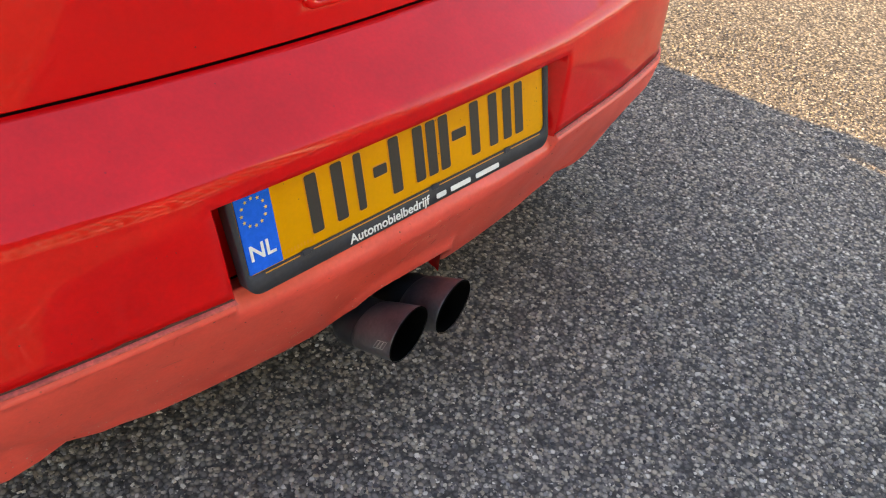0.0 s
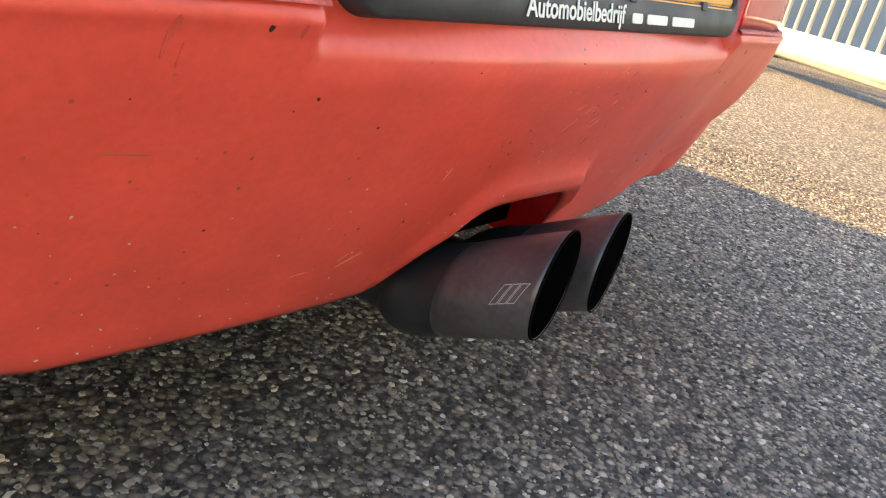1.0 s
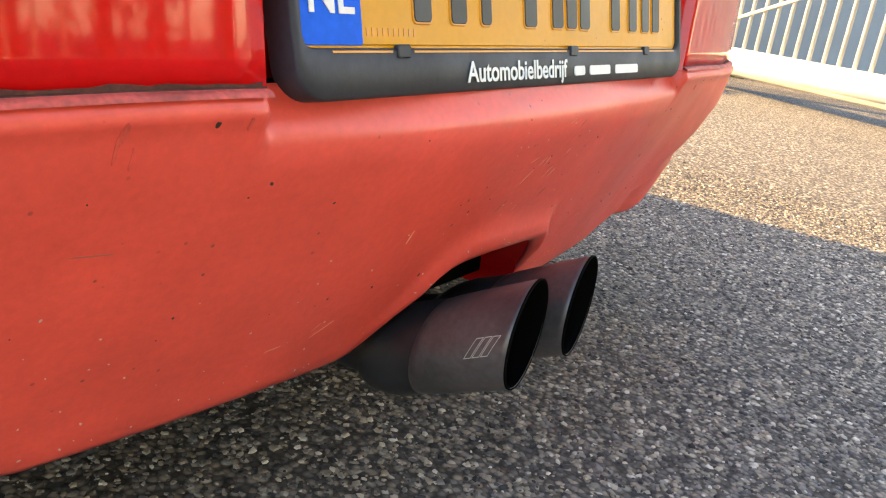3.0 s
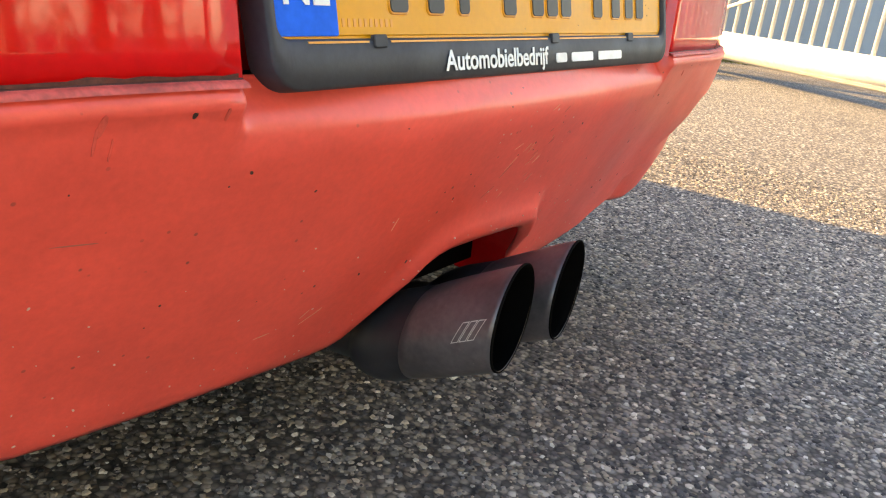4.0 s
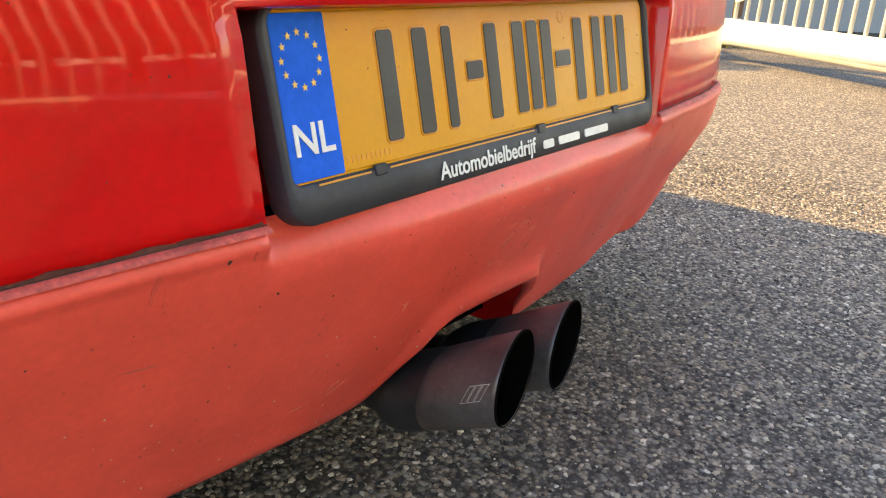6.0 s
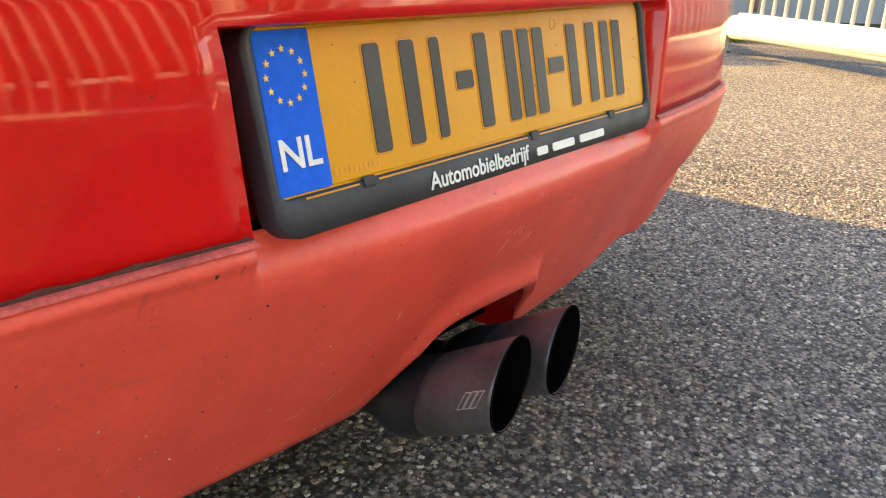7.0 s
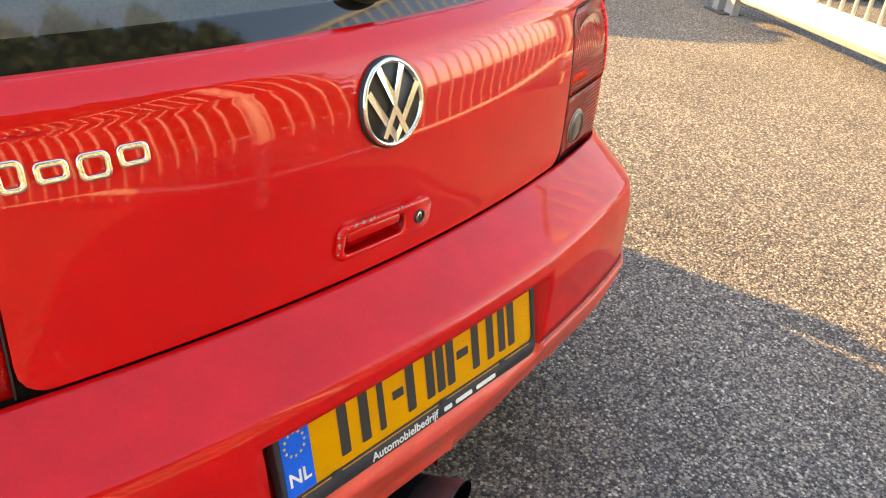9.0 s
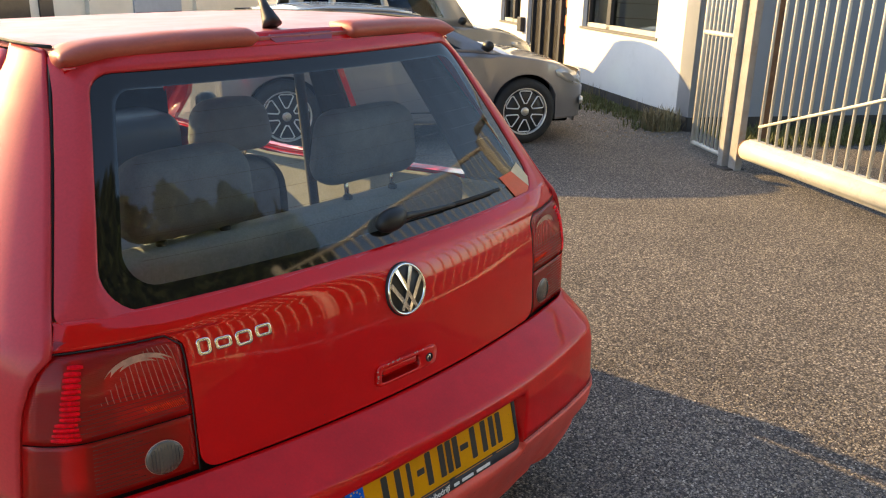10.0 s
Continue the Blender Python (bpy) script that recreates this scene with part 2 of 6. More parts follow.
def sheet(name, fn, us, vs, mat, parent=None, thick=0.012, toward=(0, 1.4, 0.7), label="", hole=None, lip=0.0015):
    """A panel over a grid of us by vs; its rims turn inwards, away from the eye, to give it thickness. hole(i, j): cells left out."""
    nu, nv = len(us), len(vs)
    P = np.array([[fn(u, v) for v in vs] for u in us], float)
    du, dv = np.gradient(P, axis=0), np.gradient(P, axis=1)
    N = np.cross(du, dv)
    N /= np.linalg.norm(N, axis=2, keepdims=True) + 1e-12
    mid = P.reshape(-1, 3).mean(0)
    flip = (N.reshape(-1, 3).mean(0) @ (mid - np.array(toward))) < 0
    if flip:
        N = -N
    verts = [tuple(p) for p in P.reshape(-1, 3)]
    norms = [n for n in N.reshape(-1, 3)]
    idx = lambda i, j: i * nv + j  # noqa: E731
    faces = []
    for i in range(nu - 1):
        for j in range(nv - 1):
            if hole and hole(i, j):
                continue
            f = (idx(i, j), idx(i + 1, j), idx(i + 1, j + 1), idx(i, j + 1))
            faces.append(f[::-1] if flip else f)
    if thick:
        count = {}
        for f in faces:
            for a, b in zip(f, f[1:] + f[:1]):
                count[(a, b)] = True
        rim = [(a, b) for a, b in count if (b, a) not in count]
        low = {}

        def deep(k, d):
            if (k, d) not in low:
                low[(k, d)] = len(verts)
                verts.append(tuple(np.array(verts[k]) - norms[k] * d))
            return low[(k, d)]

        for a, b in rim:
            faces.append((b, a, deep(a, lip), deep(b, lip)))
            faces.append((deep(b, lip), deep(a, lip), deep(a, thick), deep(b, thick)))
    return link(name, verts, faces, mat, parent, label=label)


def rings(name, loops, mat, parent=None, closed=True, cap_last=False, label="", smooth=True, cap_first=False):
    """Joins loops of equal length into a skin."""
    n = len(loops[0])
    verts = [tuple(p) for lp in loops for p in lp]
    faces = []
    for k in range(len(loops) - 1):
        for i in range(n if closed else n - 1):
            j = (i + 1) % n
            faces.append((k * n + i, k * n + j, (k + 1) * n + j, (k + 1) * n + i))
    if cap_last:
        faces.append(tuple((len(loops) - 1) * n + i for i in range(n)))
    if cap_first:
        faces.append(tuple(reversed(range(n))))
    bm = bmesh.new()
    vs = [bm.verts.new(v) for v in verts]
    for f in faces:
        try:
            bm.faces.new([vs[i] for i in f])
        except ValueError:
            pass
    return part(name, bm, mat, parent, label, smooth)


def rounded(corners, r, n=6):
    """A closed outline in the plane with its corners rounded."""
    out = []
    m = len(corners)
    for i in range(m):
        p, a, b = (Vector(corners[k % m]).to_2d() for k in (i, i - 1, i + 1))
        da, db = (a - p).normalized(), (b - p).normalized()
        half = math.acos(max(-1, min(1, da.dot(db)))) / 2
        d = r / math.tan(half)
        c = p + (da + db).normalized() * (r / math.sin(half))
        s, e = p + da * d - c, p + db * d - c
        a0, a1 = math.atan2(s.y, s.x), math.atan2(e.y, e.x)
        while a1 - a0 > math.pi:
            a1 -= 2 * math.pi
        while a1 - a0 < -math.pi:
            a1 += 2 * math.pi
        for k in range(n + 1):
            w = a0 + (a1 - a0) * k / n
            out.append((c.x + r * math.cos(w), c.y + r * math.sin(w)))
    return out


def dense(loop, step):
    """The outline with extra points on its long sides."""
    out = []
    for p, q in zip(loop, loop[1:] + loop[:1]):
        k = max(1, int(math.dist(p, q) / step))
        out += [(p[0] + (q[0] - p[0]) * i / k, p[1] + (q[1] - p[1]) * i / k) for i in range(k)]
    return out


def shrunk(loop, d):
    cx, cy = (sum(p[k] for p in loop) / len(loop) for k in (0, 1))
    wx, wy = (max(abs(p[k] - c) for p in loop) for k, c in ((0, cx), (1, cy)))
    return [(cx + (p[0] - cx) * (1 - d / wx), cy + (p[1] - cy) * (1 - d / wy)) for p in loop]


def box_bm(x0, x1, y0, y1, z0, z1, bevel=0.0, seg=2, bm=None):
    bm = bm or bmesh.new()
    made = bmesh.ops.create_cube(bm, size=1.0)
    vs = made["verts"]
    for v in vs:
        v.co = Vector(((x0 + x1) / 2 + v.co.x * (x1 - x0), (y0 + y1) / 2 + v.co.y * (y1 - y0), (z0 + z1) / 2 + v.co.z * (z1 - z0)))
    if bevel:
        es = list({e for v in vs for e in v.link_edges})
        bmesh.ops.bevel(bm, geom=es, offset=bevel, segments=seg, affect="EDGES", profile=0.5)
    return bm


def tube(name, points, radius, mat, parent=None, sides=12, label="", caps=True):
    """A round bar along points; radius may be one number or one a point."""
    pts = [Vector(p) for p in points]
    rad = radius if hasattr(radius, "__len__") else [radius] * len(pts)
    loops = []
    up = None
    for i, p in enumerate(pts):
        d = (pts[min(i + 1, len(pts) - 1)] - pts[max(i - 1, 0)]).normalized()
        if up is None:
            up = d.orthogonal().normalized()
        side = d.cross(up).normalized()
        up = side.cross(d).normalized()
        loops.append([p + (side * math.cos(2 * math.pi * k / sides) + up * math.sin(2 * math.pi * k / sides)) * rad[i] for k in range(sides)])
    return rings(name, loops, mat, parent, cap_last=caps, cap_first=caps, label=label)


def lathe(name, profile, mat, parent, centre, axis="y", sides=32, label=""):
    """Turns (along, radius) pairs round an axis through centre."""
    loops = []
    for a, r in profile:
        lp = []
        for k in range(sides):
            w = 2 * math.pi * k / sides
            c, s = r * math.cos(w), r * math.sin(w)
            lp.append({"y": (c, a, s), "x": (a, c, s), "z": (c, s, a)}[axis])
        loops.append([(p[0] + centre[0], p[1] + centre[1], p[2] + centre[2]) for p in lp])
    return rings(name, loops, mat, parent, label=label)


# ---- the red hatchback: shape of its skin ----
ZT = (0.60, 0.645, 0.70, 0.80, 0.87, 0.91, 0.935, 0.955, 1.308, 1.36, 1.40)
YT = (0.109, 0.110, 0.112, 0.1175, 0.127, 0.140, 0.153, 0.176, 0.408, 0.442, 0.470)
ZW = (0.22, 0.41, 0.55, 0.70, 0.85, 0.93, 1.0, 1.1, 1.2, 1.3, 1.345, 1.4)
XW = (0.745, 0.785, 0.80, 0.805, 0.80, 0.785, 0.745, 0.695, 0.645, 0.59, 0.555, 0.52)
ZB = (0.395, 0.415, 0.46, 0.49, 0.505, 0.525, 0.5415, 0.556, 0.562, 0.567, 0.572, 0.578, 0.588, 0.612, 0.636)
YB = (-0.0185, -0.0176, -0.0140, -0.0123, -0.0114, -0.0097, -0.0060, -0.0020, 0.0002, 0.0035, 0.0090, 0.0182, 0.0340, 0.0710, 0.1080)
ZV = (0.15, 0.18, 0.20, 0.221, 0.26, 0.303, 0.351, 0.37, 0.400, 0.4105, 0.4146)
YV = (0.072, 0.065, 0.060, 0.0525, 0.034, 0.016, -0.004, -0.013, -0.024, -0.026, -0.022)
ip = np.interp


def eased(zs_, ys_, width_, step=0.002):
    """The same profile drawn finely, with its corners rounded off over width_."""
    z = np.arange(zs_[0] - 0.02, zs_[-1] + 0.02, step)
    y = np.interp(z, zs_, ys_)
    lo, hi = z < zs_[0], z > zs_[-1]
    y[lo] += (z[lo] - zs_[0]) * (ys_[1] - ys_[0]) / (zs_[1] - zs_[0])
    y[hi] += (z[hi] - zs_[-1]) * (ys_[-1] - ys_[-2]) / (zs_[-1] - zs_[-2])
    n_ = int(width_ * 3 / step)
    k = np.exp(-0.5 * (np.arange(-n_, n_ + 1) * step / width_) ** 2)
    flat = np.convolve(np.pad(y, n_, mode="reflect", reflect_type="odd"), k / k.sum(), mode="valid")
    return z, flat


ZS, YS = eased(ZT[:4] + (0.87, 0.955, 1.308, 1.36, 1.40), YT[:4] + (0.131, 0.179, 0.408, 0.442, 0.470), 0.012)
ZT, YT = eased(ZT, YT, 0.007)
ZV, YV = eased(ZV, YV, 0.013)


def width(z):
    return float(ip(z, ZW, XW))


def skin(x, z):
    """How far forward the tailgate's outer face lies."""
    k, w = abs(x), width(z)
    f = max(0.0, min(1.0, (k - 0.55) / 0.13))
    f = f * f * (3 - 2 * f)
    y = float(ip(z, ZT, YT)) * (1 - f) + float(ip(z, ZS, YS)) * f + 0.18 * k * k
    if k > w - 0.14:
        s = min((k - w + 0.14) / 0.14, 1.0)
        y += 0.18 * (1 - math.sqrt(1 - s * s))
    return y


def gate_edge(z):
    """Half the tailgate's width."""
    if z < 0.916:
        r = 0.035
        low = z - 0.639
        cut = r - math.sqrt(max(0.0, r * r - (r - low) ** 2)) if low < r else 0.0
        grow = max(0.0, (z - 0.885) / 0.031)
        return 0.497 - cut + 0.03 * grow ** 2.5
    return float(ip(z, (0.916, 0.95, 1.31, 1.37), (0.697, 0.681, 0.536, 0.508)))


def gate_point(u, z, off=0.0):
    x = u * gate_edge(min(z, 0.9535))
    return (x, skin(x, z) + off + (0.0008 if z > 0.955 else 0.0), z)


def normal_at(x, z, fn=skin):
    e = 0.004
    n = Vector((fn(x + e, z) - fn(x - e, z), -2 * e, fn(x, z + e) - fn(x, z - e)))
    return n.normalized()


def on_skin(x, z, lift=0.0):
    n = normal_at(x, z)
    return Vector((x, skin(x, z), z)) + n * lift


def plate_at(x, s, lift=0.0):
    """A place on the number plate's leaning plane: s metres up it."""
    return Vector((x, 0.247 * s - 0.969 * lift, 0.432 + 0.969 * s + 0.247 * lift))


def slab(name, outline, place, lift, mat, parent, sink=0.0, bevel=0.0006, label="", smooth=False):
    """A flat piece with the given outline, laid on a surface by place(x, z, lift), proud of it by lift."""
    small = shrunk(outline, bevel) if bevel else outline
    loops = [[place(x, z, sink) for x, z in outline], [place(x, z, lift - bevel) for x, z in outline], [place(x, z, lift) for x, z in small]]
    return rings(name, loops, mat, parent, cap_last=True, label=label, smooth=smooth)


def rect(x0, x1, z0, z1):
    return [(x0, z0), (x1, z0), (x1, z1), (x0, z1)]


car = tagged(empty("hatchback_car"), "small red three-door hatchback with faded bumper, parked on asphalt", "car")

# tailgate, with a cut-out behind the handle
HX0, HX1, HZ0, HZ1 = -0.086, 0.030, 0.6785, 0.7105
us = sorted(set([-1, 1] + [s * k for k in (0.999, 0.985, 0.96, 0.92, 0.88, 0.83, 0.78, 0.72, 0.66, 0.60, 0.54, 0.48, 0.42, 0.36, 0.30, 0.22) for s in (-1, 1)] +
                [HX0 / 0.497, -0.12, -0.06, 0.0, HX1 / 0.497, 0.12]))
zs = [0.639, 0.6405, 0.645, 0.652, 0.664, HZ0, 0.695, HZ1, 0.735, 0.76, 0.785, 0.81, 0.83, 0.85, 0.865, 0.878, 0.888, 0.896, 0.903, 0.910, 0.9158, 0.9165, 0.922, 0.928, 0.934, 0.940, 0.946, 0.9535, 0.9600]
iz0, iz1 = zs.index(HZ0), zs.index(HZ1)
iu0, iu1 = us.index(HX0 / 0.497), us.index(HX1 / 0.497)
sheet("tailgate", gate_point, us, zs, RED, car, 0.02, label="glossy red tailgate with reflections",
                 hole=lambda i, j: iu0 <= i < iu1 and iz0 <= j < iz1)

# window in the tailgate: red surround, black border, pane
G_OUT = rounded([(-0.612, 0.957), (0.612, 0.957), (0.480, 1.336), (-0.480, 1.336)], 0.055, 8)
G_IN = rounded([(-0.560, 0.990), (0.560, 0.990), (0.448, 1.306), (-0.448, 1.306)], 0.045, 8)
S_OUT = rounded([(-0.679, 0.9535), (0.679, 0.9535), (0.516, 1.362), (-0.516, 1.362)], 0.012, 8)


def by_sides(a, b, n=14):
    """Both outlines cut into the same number of points, corner by corner."""
    res = []
    for lp in (a, b):
        out = []
        m = len(lp)
        for i in range(m):
            p, q = lp[i], lp[(i + 1) % m]
            if i % 9 == 8:
                out += [(p[0] + (q[0] - p[0]) * k / n, p[1] + (q[1] - p[1]) * k / n) for k in range(n)]
            else:
                out.append(p)
        res.append(out)
    return res


so, go = by_sides(S_OUT, G_OUT)
gi = by_sides(G_IN, G_IN)[0]
mix = lambda a, b, f: [(p[0] + (q[0] - p[0]) * f, p[1] + (q[1] - p[1]) * f) for p, q in zip(a, b)]  # noqa: E731
lay = lambda lp, d: [on_skin(x, z, d) for x, z in lp]  # noqa: E731
rings("window_surround", [lay(so, 0.0), lay(mix(so, go, 0.5), 0.0), lay(mix(so, go, 0.95), 0.0), lay(go, -0.002), lay(go, -0.012)],
      SUN_RED, car, label="faded red frame round the rear window")
rings("window_border", [lay(mix(go, gi, 0.02), -0.006), lay(mix(go, gi, 0.5), -0.005), lay(gi, -0.005)], FRIT, car, label="black printed border of the rear window")
cxg, czg = 0.0, 1.14
fill = [lay([(cxg + (x - cxg) * k, czg + (z - czg) * k) for x, z in gi], -0.0045) for k in (1.012, 0.8, 0.6, 0.4, 0.2, 0.02)]
pane = rings("rear_window", fill, GLASS, car, cap_last=True, label="tinted rear window glass with heating wires")
pane.visible_shadow = False
WIRE = surface("heating_wire_brown", (0.06, 0.03, 0.015), 0.6)
for k in range(7):
    bm = bmesh.new()
    z = 1.03 + k * 0.038
    hw = float(ip(z, (0.99, 1.306), (0.53, 0.42)))
    pts = [on_skin(-hw + 2 * hw * i / 16, z, -0.0075) for i in range(17)]
    for a, b in zip(pts, pts[1:]):
        q = [bm.verts.new(p) for p in (a, b, b + Vector((0, 0, 0.0005)), a + Vector((0, 0, 0.0005)))]
        bm.faces.new(q)
    part("heating_wire", bm, WIRE, pane)

# rear wiper
tube("wiper_arm", [on_skin(0.03 + 0.19 * k / 6, 0.999 - 0.008 * k / 6, 0.022 - 0.006 * k / 6) for k in range(7)], [0.011, 0.0085, 0.007, 0.006, 0.0055, 0.005, 0.005], BLACK, car, 10)
blade_pts = [on_skin(0.08 + 0.33 * k / 10, 0.995 - 0.006 * k / 10, 0.010) for k in range(11)]
tube("wiper_blade", blade_pts, 0.0055, RUBBER, car, 8)
bm = bmesh.new()
bmesh.ops.create_uvsphere(bm, u_segments=20, v_segments=12, radius=1.0)
mtx = Matrix.Translation(on_skin(0.022, 1.0, 0.012)) @ Matrix.Rotation(radians(-8), 4, "Y") @ Matrix.Diagonal((0.044, 0.024, 0.026, 1))
bmesh.ops.transform(bm, matrix=mtx, verts=bm.verts)
part("wiper_cap", bm, BLACK, car, "black dome over the wiper pivot")

# handle and lock
hs = rounded([(-0.101, 0.676), (0.080, 0.676), (0.086, 0.722), (-0.094, 0.727)], 0.014, 6)
hi_ = rounded([(-0.088, 0.684), (0.027, 0.684), (0.027, 0.715), (-0.084, 0.716)], 0.009, 6)
hod = by_sides(hs, hs, 4)[0]
hod = dense(hs, 0.012)


def loop_like(outer, inner):
    """Points of inner that match outer by direction from its middle."""
    c = Vector((sum(p[0] for p in inner) / len(inner), sum(p[1] for p in inner) / len(inner)))
    dn = dense(inner, 0.004)
    out = []
    for p in outer:
        a = math.atan2(p[1] - c.y, p[0] - c.x)
        out.append(min(dn, key=lambda q: abs(math.remainder(math.atan2(q[1] - c.y, q[0] - c.x) - a, 2 * math.pi))))
    return out


hid = loop_like(hod, hi_)
handle = rings("handle_surround", [lay(hod, -0.004), lay(hod, 0.004), lay(shrunk(hod, 0.002), 0.006), lay(mix(hod, hid, 0.9), 0.006), lay(hid, 0.004), lay(hid, -0.012)],
               RED, car, label="worn red handle plate with chipped edges")
rings("handle_recess", [lay(hid, 0.003), lay(hid, -0.024), lay([(x * 0.5, 0.70 + (z - 0.70) * 0.5) for x, z in hid], -0.030)], RED, handle, cap_last=True, label="shadowed red finger recess")
slab("handle_bar", rounded([(-0.080, 0.6995), (0.020, 0.6995), (0.020, 0.7145), (-0.078, 0.7155)], 0.005, 5), on_skin, 0.003, RED, handle, -0.010, 0.002, smooth=True)
rings("lock_ring", [[on_skin(0.056 + r * math.cos(a), 0.698 + r * math.sin(a), d) for a in np.linspace(0, 2 * math.pi, 24, endpoint=False)]
                    for r, d in ((0.0105, 0.003), (0.0105, 0.008), (0.0090, 0.0090), (0.0085, 0.007))], BLACK, handle)
lock = rings("lock", [[on_skin(0.056 + r * math.cos(a), 0.698 + r * math.sin(a), d) for a in np.linspace(0, 2 * math.pi, 24, endpoint=False)]
                      for r, d in ((0.0088, 0.004), (0.0088, 0.0075), (0.001, 0.0077))], CHROME, handle, cap_last=True, label="steel key lock")
slab("keyhole", rect(0.0550, 0.0570, 0.693, 0.703), on_skin, 0.0085, SHADOW_GAP, lock, 0.007, 0)
PRIMER = surface("bare_primer", (0.42, 0.27, 0.24), 0.6)
for k in range(18):
    a = random.random()
    x, z = [(-0.099 + 0.18 * random.random(), 0.7265 - 0.004 * a), (-0.097 + 0.07 * random.random(), 0.7255 - 0.002 * a), (-0.0985 + 0.004 * a, 0.68 + 0.04 * random.random())][k % 3]
    r = 0.0008 + 0.0017 * random.random()
    slab("paint_chip", [(x + r * (1.6 if k % 2 else 0.9) * math.cos(w) * random.uniform(0.6, 1), z + r * math.sin(w)) for w in np.linspace(0, 2 * math.pi, 7, endpoint=False)], on_skin, 0.0064, PRIMER, handle, 0.005, 0)

handle.location.z = -0.005

# round badge: black disc, chrome ring, chrome chevrons
badge_at = lambda x, z, d=0.0: on_skin(x, 0.869 + z, d)  # noqa: E731
circ = lambda r, n=48: [(r * math.cos(a), r * math.sin(a)) for a in np.linspace(0, 2 * math.pi, n, endpoint=False)]  # noqa: E731
badge = slab("round_badge", circ(0.0570), badge_at, 0.006, BLACK, car, -0.001, 0.0015, "round black and chrome badge", True)
rings("badge_ring", [[badge_at(x, z, d) for x, z in circ(r)] for r, d in ((0.0545, 0.005), (0.0540, 0.009), (0.0515, 0.0105), (0.0490, 0.009), (0.0480, 0.005))], CHROME, badge)


def chevron(pts, w, name):
    """A bent flat bar through the points."""
    P = [Vector(p) for p in pts]
    left, right = [], []
    for i, p in enumerate(P):
        a = (p - P[max(i - 1, 0)]).normalized() if i else (P[1] - p).normalized()
        b = (P[min(i + 1, len(P) - 1)] - p).normalized() if i < len(P) - 1 else a
        n = Vector((-(a + b).y, (a + b).x)).normalized()
        k = w / 2 / max(0.45, n.dot(Vector((-a.y, a.x))))
        left.append(p + n * k)
        right.append(p - n * k)
    out = [tuple(q) for q in left] + [tuple(q) for q in reversed(right)]
    n = len(P)
    bm = bmesh.new()
    for d0, d1 in ((0.005, 0.0095),):
        lo = [bm.verts.new(badge_at(x, z, d0)) for x, z in out]
        hi = [bm.verts.new(badge_at(x, z, d1)) for x, z in out]
        m = len(out)
        for i in range(m):
            bm.faces.new((lo[i], lo[(i + 1) % m], hi[(i + 1) % m], hi[i]))
        for i in range(n - 1):
            bm.faces.new((hi[i], hi[i + 1], hi[m - 2 - i], hi[m - 1 - i]))
    return part(name, bm, CHROME, badge, smooth=False)


chevron([(-0.0205, 0.044), (0.0, 0.0035), (0.0205, 0.044)], 0.0095, "upper_chevron")
chevron([(-0.0440, 0.020), (0.0, -0.0430), (0.0440, 0.020)], 0.0095, "lower_chevron")
chevron([(-0.0205, -0.0400), (0.0, -0.0040), (0.0205, -0.0400)], 0.0080, "middle_chevron")

# chrome model script, drawn as plain bars and frames
def bar_piece(x0, x1, z0, z1, frame=0.0):
    o = rounded(rect(x0, x1, z0, z1), min(x1 - x0, z1 - z0) * 0.30, 5)
    if not frame:
        return slab("script_bar", o, on_skin, 0.004, CHROME, car, 0.0, 0.001, "chrome script piece", True)
    i = rounded(rect(x0 + frame, x1 - frame, z0 + frame, z1 - frame), min(x1 - x0, z1 - z0) * 0.12, 5)
    return rings("script_frame", [lay(o, 0.0), lay(o, 0.003), lay(mix(o, i, 0.2), 0.004), lay(mix(o, i, 0.8), 0.004), lay(i, 0.003), lay(i, 0.0)], CHROME, car, label="chrome script piece")


for x0, x1, z0, z1 in ((-0.4775, -0.4510, 0.8650, 0.8960), (-0.4440, -0.4120, 0.8680, 0.8900), (-0.4050, -0.3720, 0.8630, 0.8910), (-0.3650, -0.3320, 0.8690, 0.8920)):
    bar_piece(x0, x1, z0, z1, 0.0062)

# ---- bumper ----
def hole_x(z):
    return float(ip(z, (0.405, 0.5415), (0.2865, 0.2985)))


def droop(x):
    """How far the seam under the bumper sinks towards the corners."""
    f = max(0.0, min(1.0, (abs(x) - 0.30) / 0.34))
    return 0.010 * f * f * (3 - 2 * f)


def bumper_y(x, z):
    """How far forward the bumper's face lies; it is flatter over the plate."""
    flat = 0.009 * max(0.0, 1 - (x / 0.2985) ** 2) * max(0.0, 1 - abs(z - 0.5415) / 0.035)
    return float(ip(z, ZB, YB)) + 0.18 * x * x + flat


def bumper_point(c, z, prof=None, off=0.0):
    a = abs(c)
    w = 0.14 - max(0.0, z - 0.56) * 0.05
    if a <= 1:
        x, add = a * hole_x(z), 0.0
    elif a <= 2:
        x, add = hole_x(z) + (0.66 - hole_x(z)) * (a - 1), 0.0
    else:
        f = radians(90 * min(1.0, a - 2))
        x, add = 0.66 + w * math.sin(f), 0.2 * (1 - math.cos(f))
    y = (float(ip(z, *prof)) + 0.18 * x * x if prof else bumper_y(x, z)) + add + off
    if a > 3:
        y += (a - 3)
    low = 0.0 if prof else droop(x) * max(0.0, min(1.0, (0.48 - z) / 0.06))
    return (math.copysign(x, c), y, z - low)


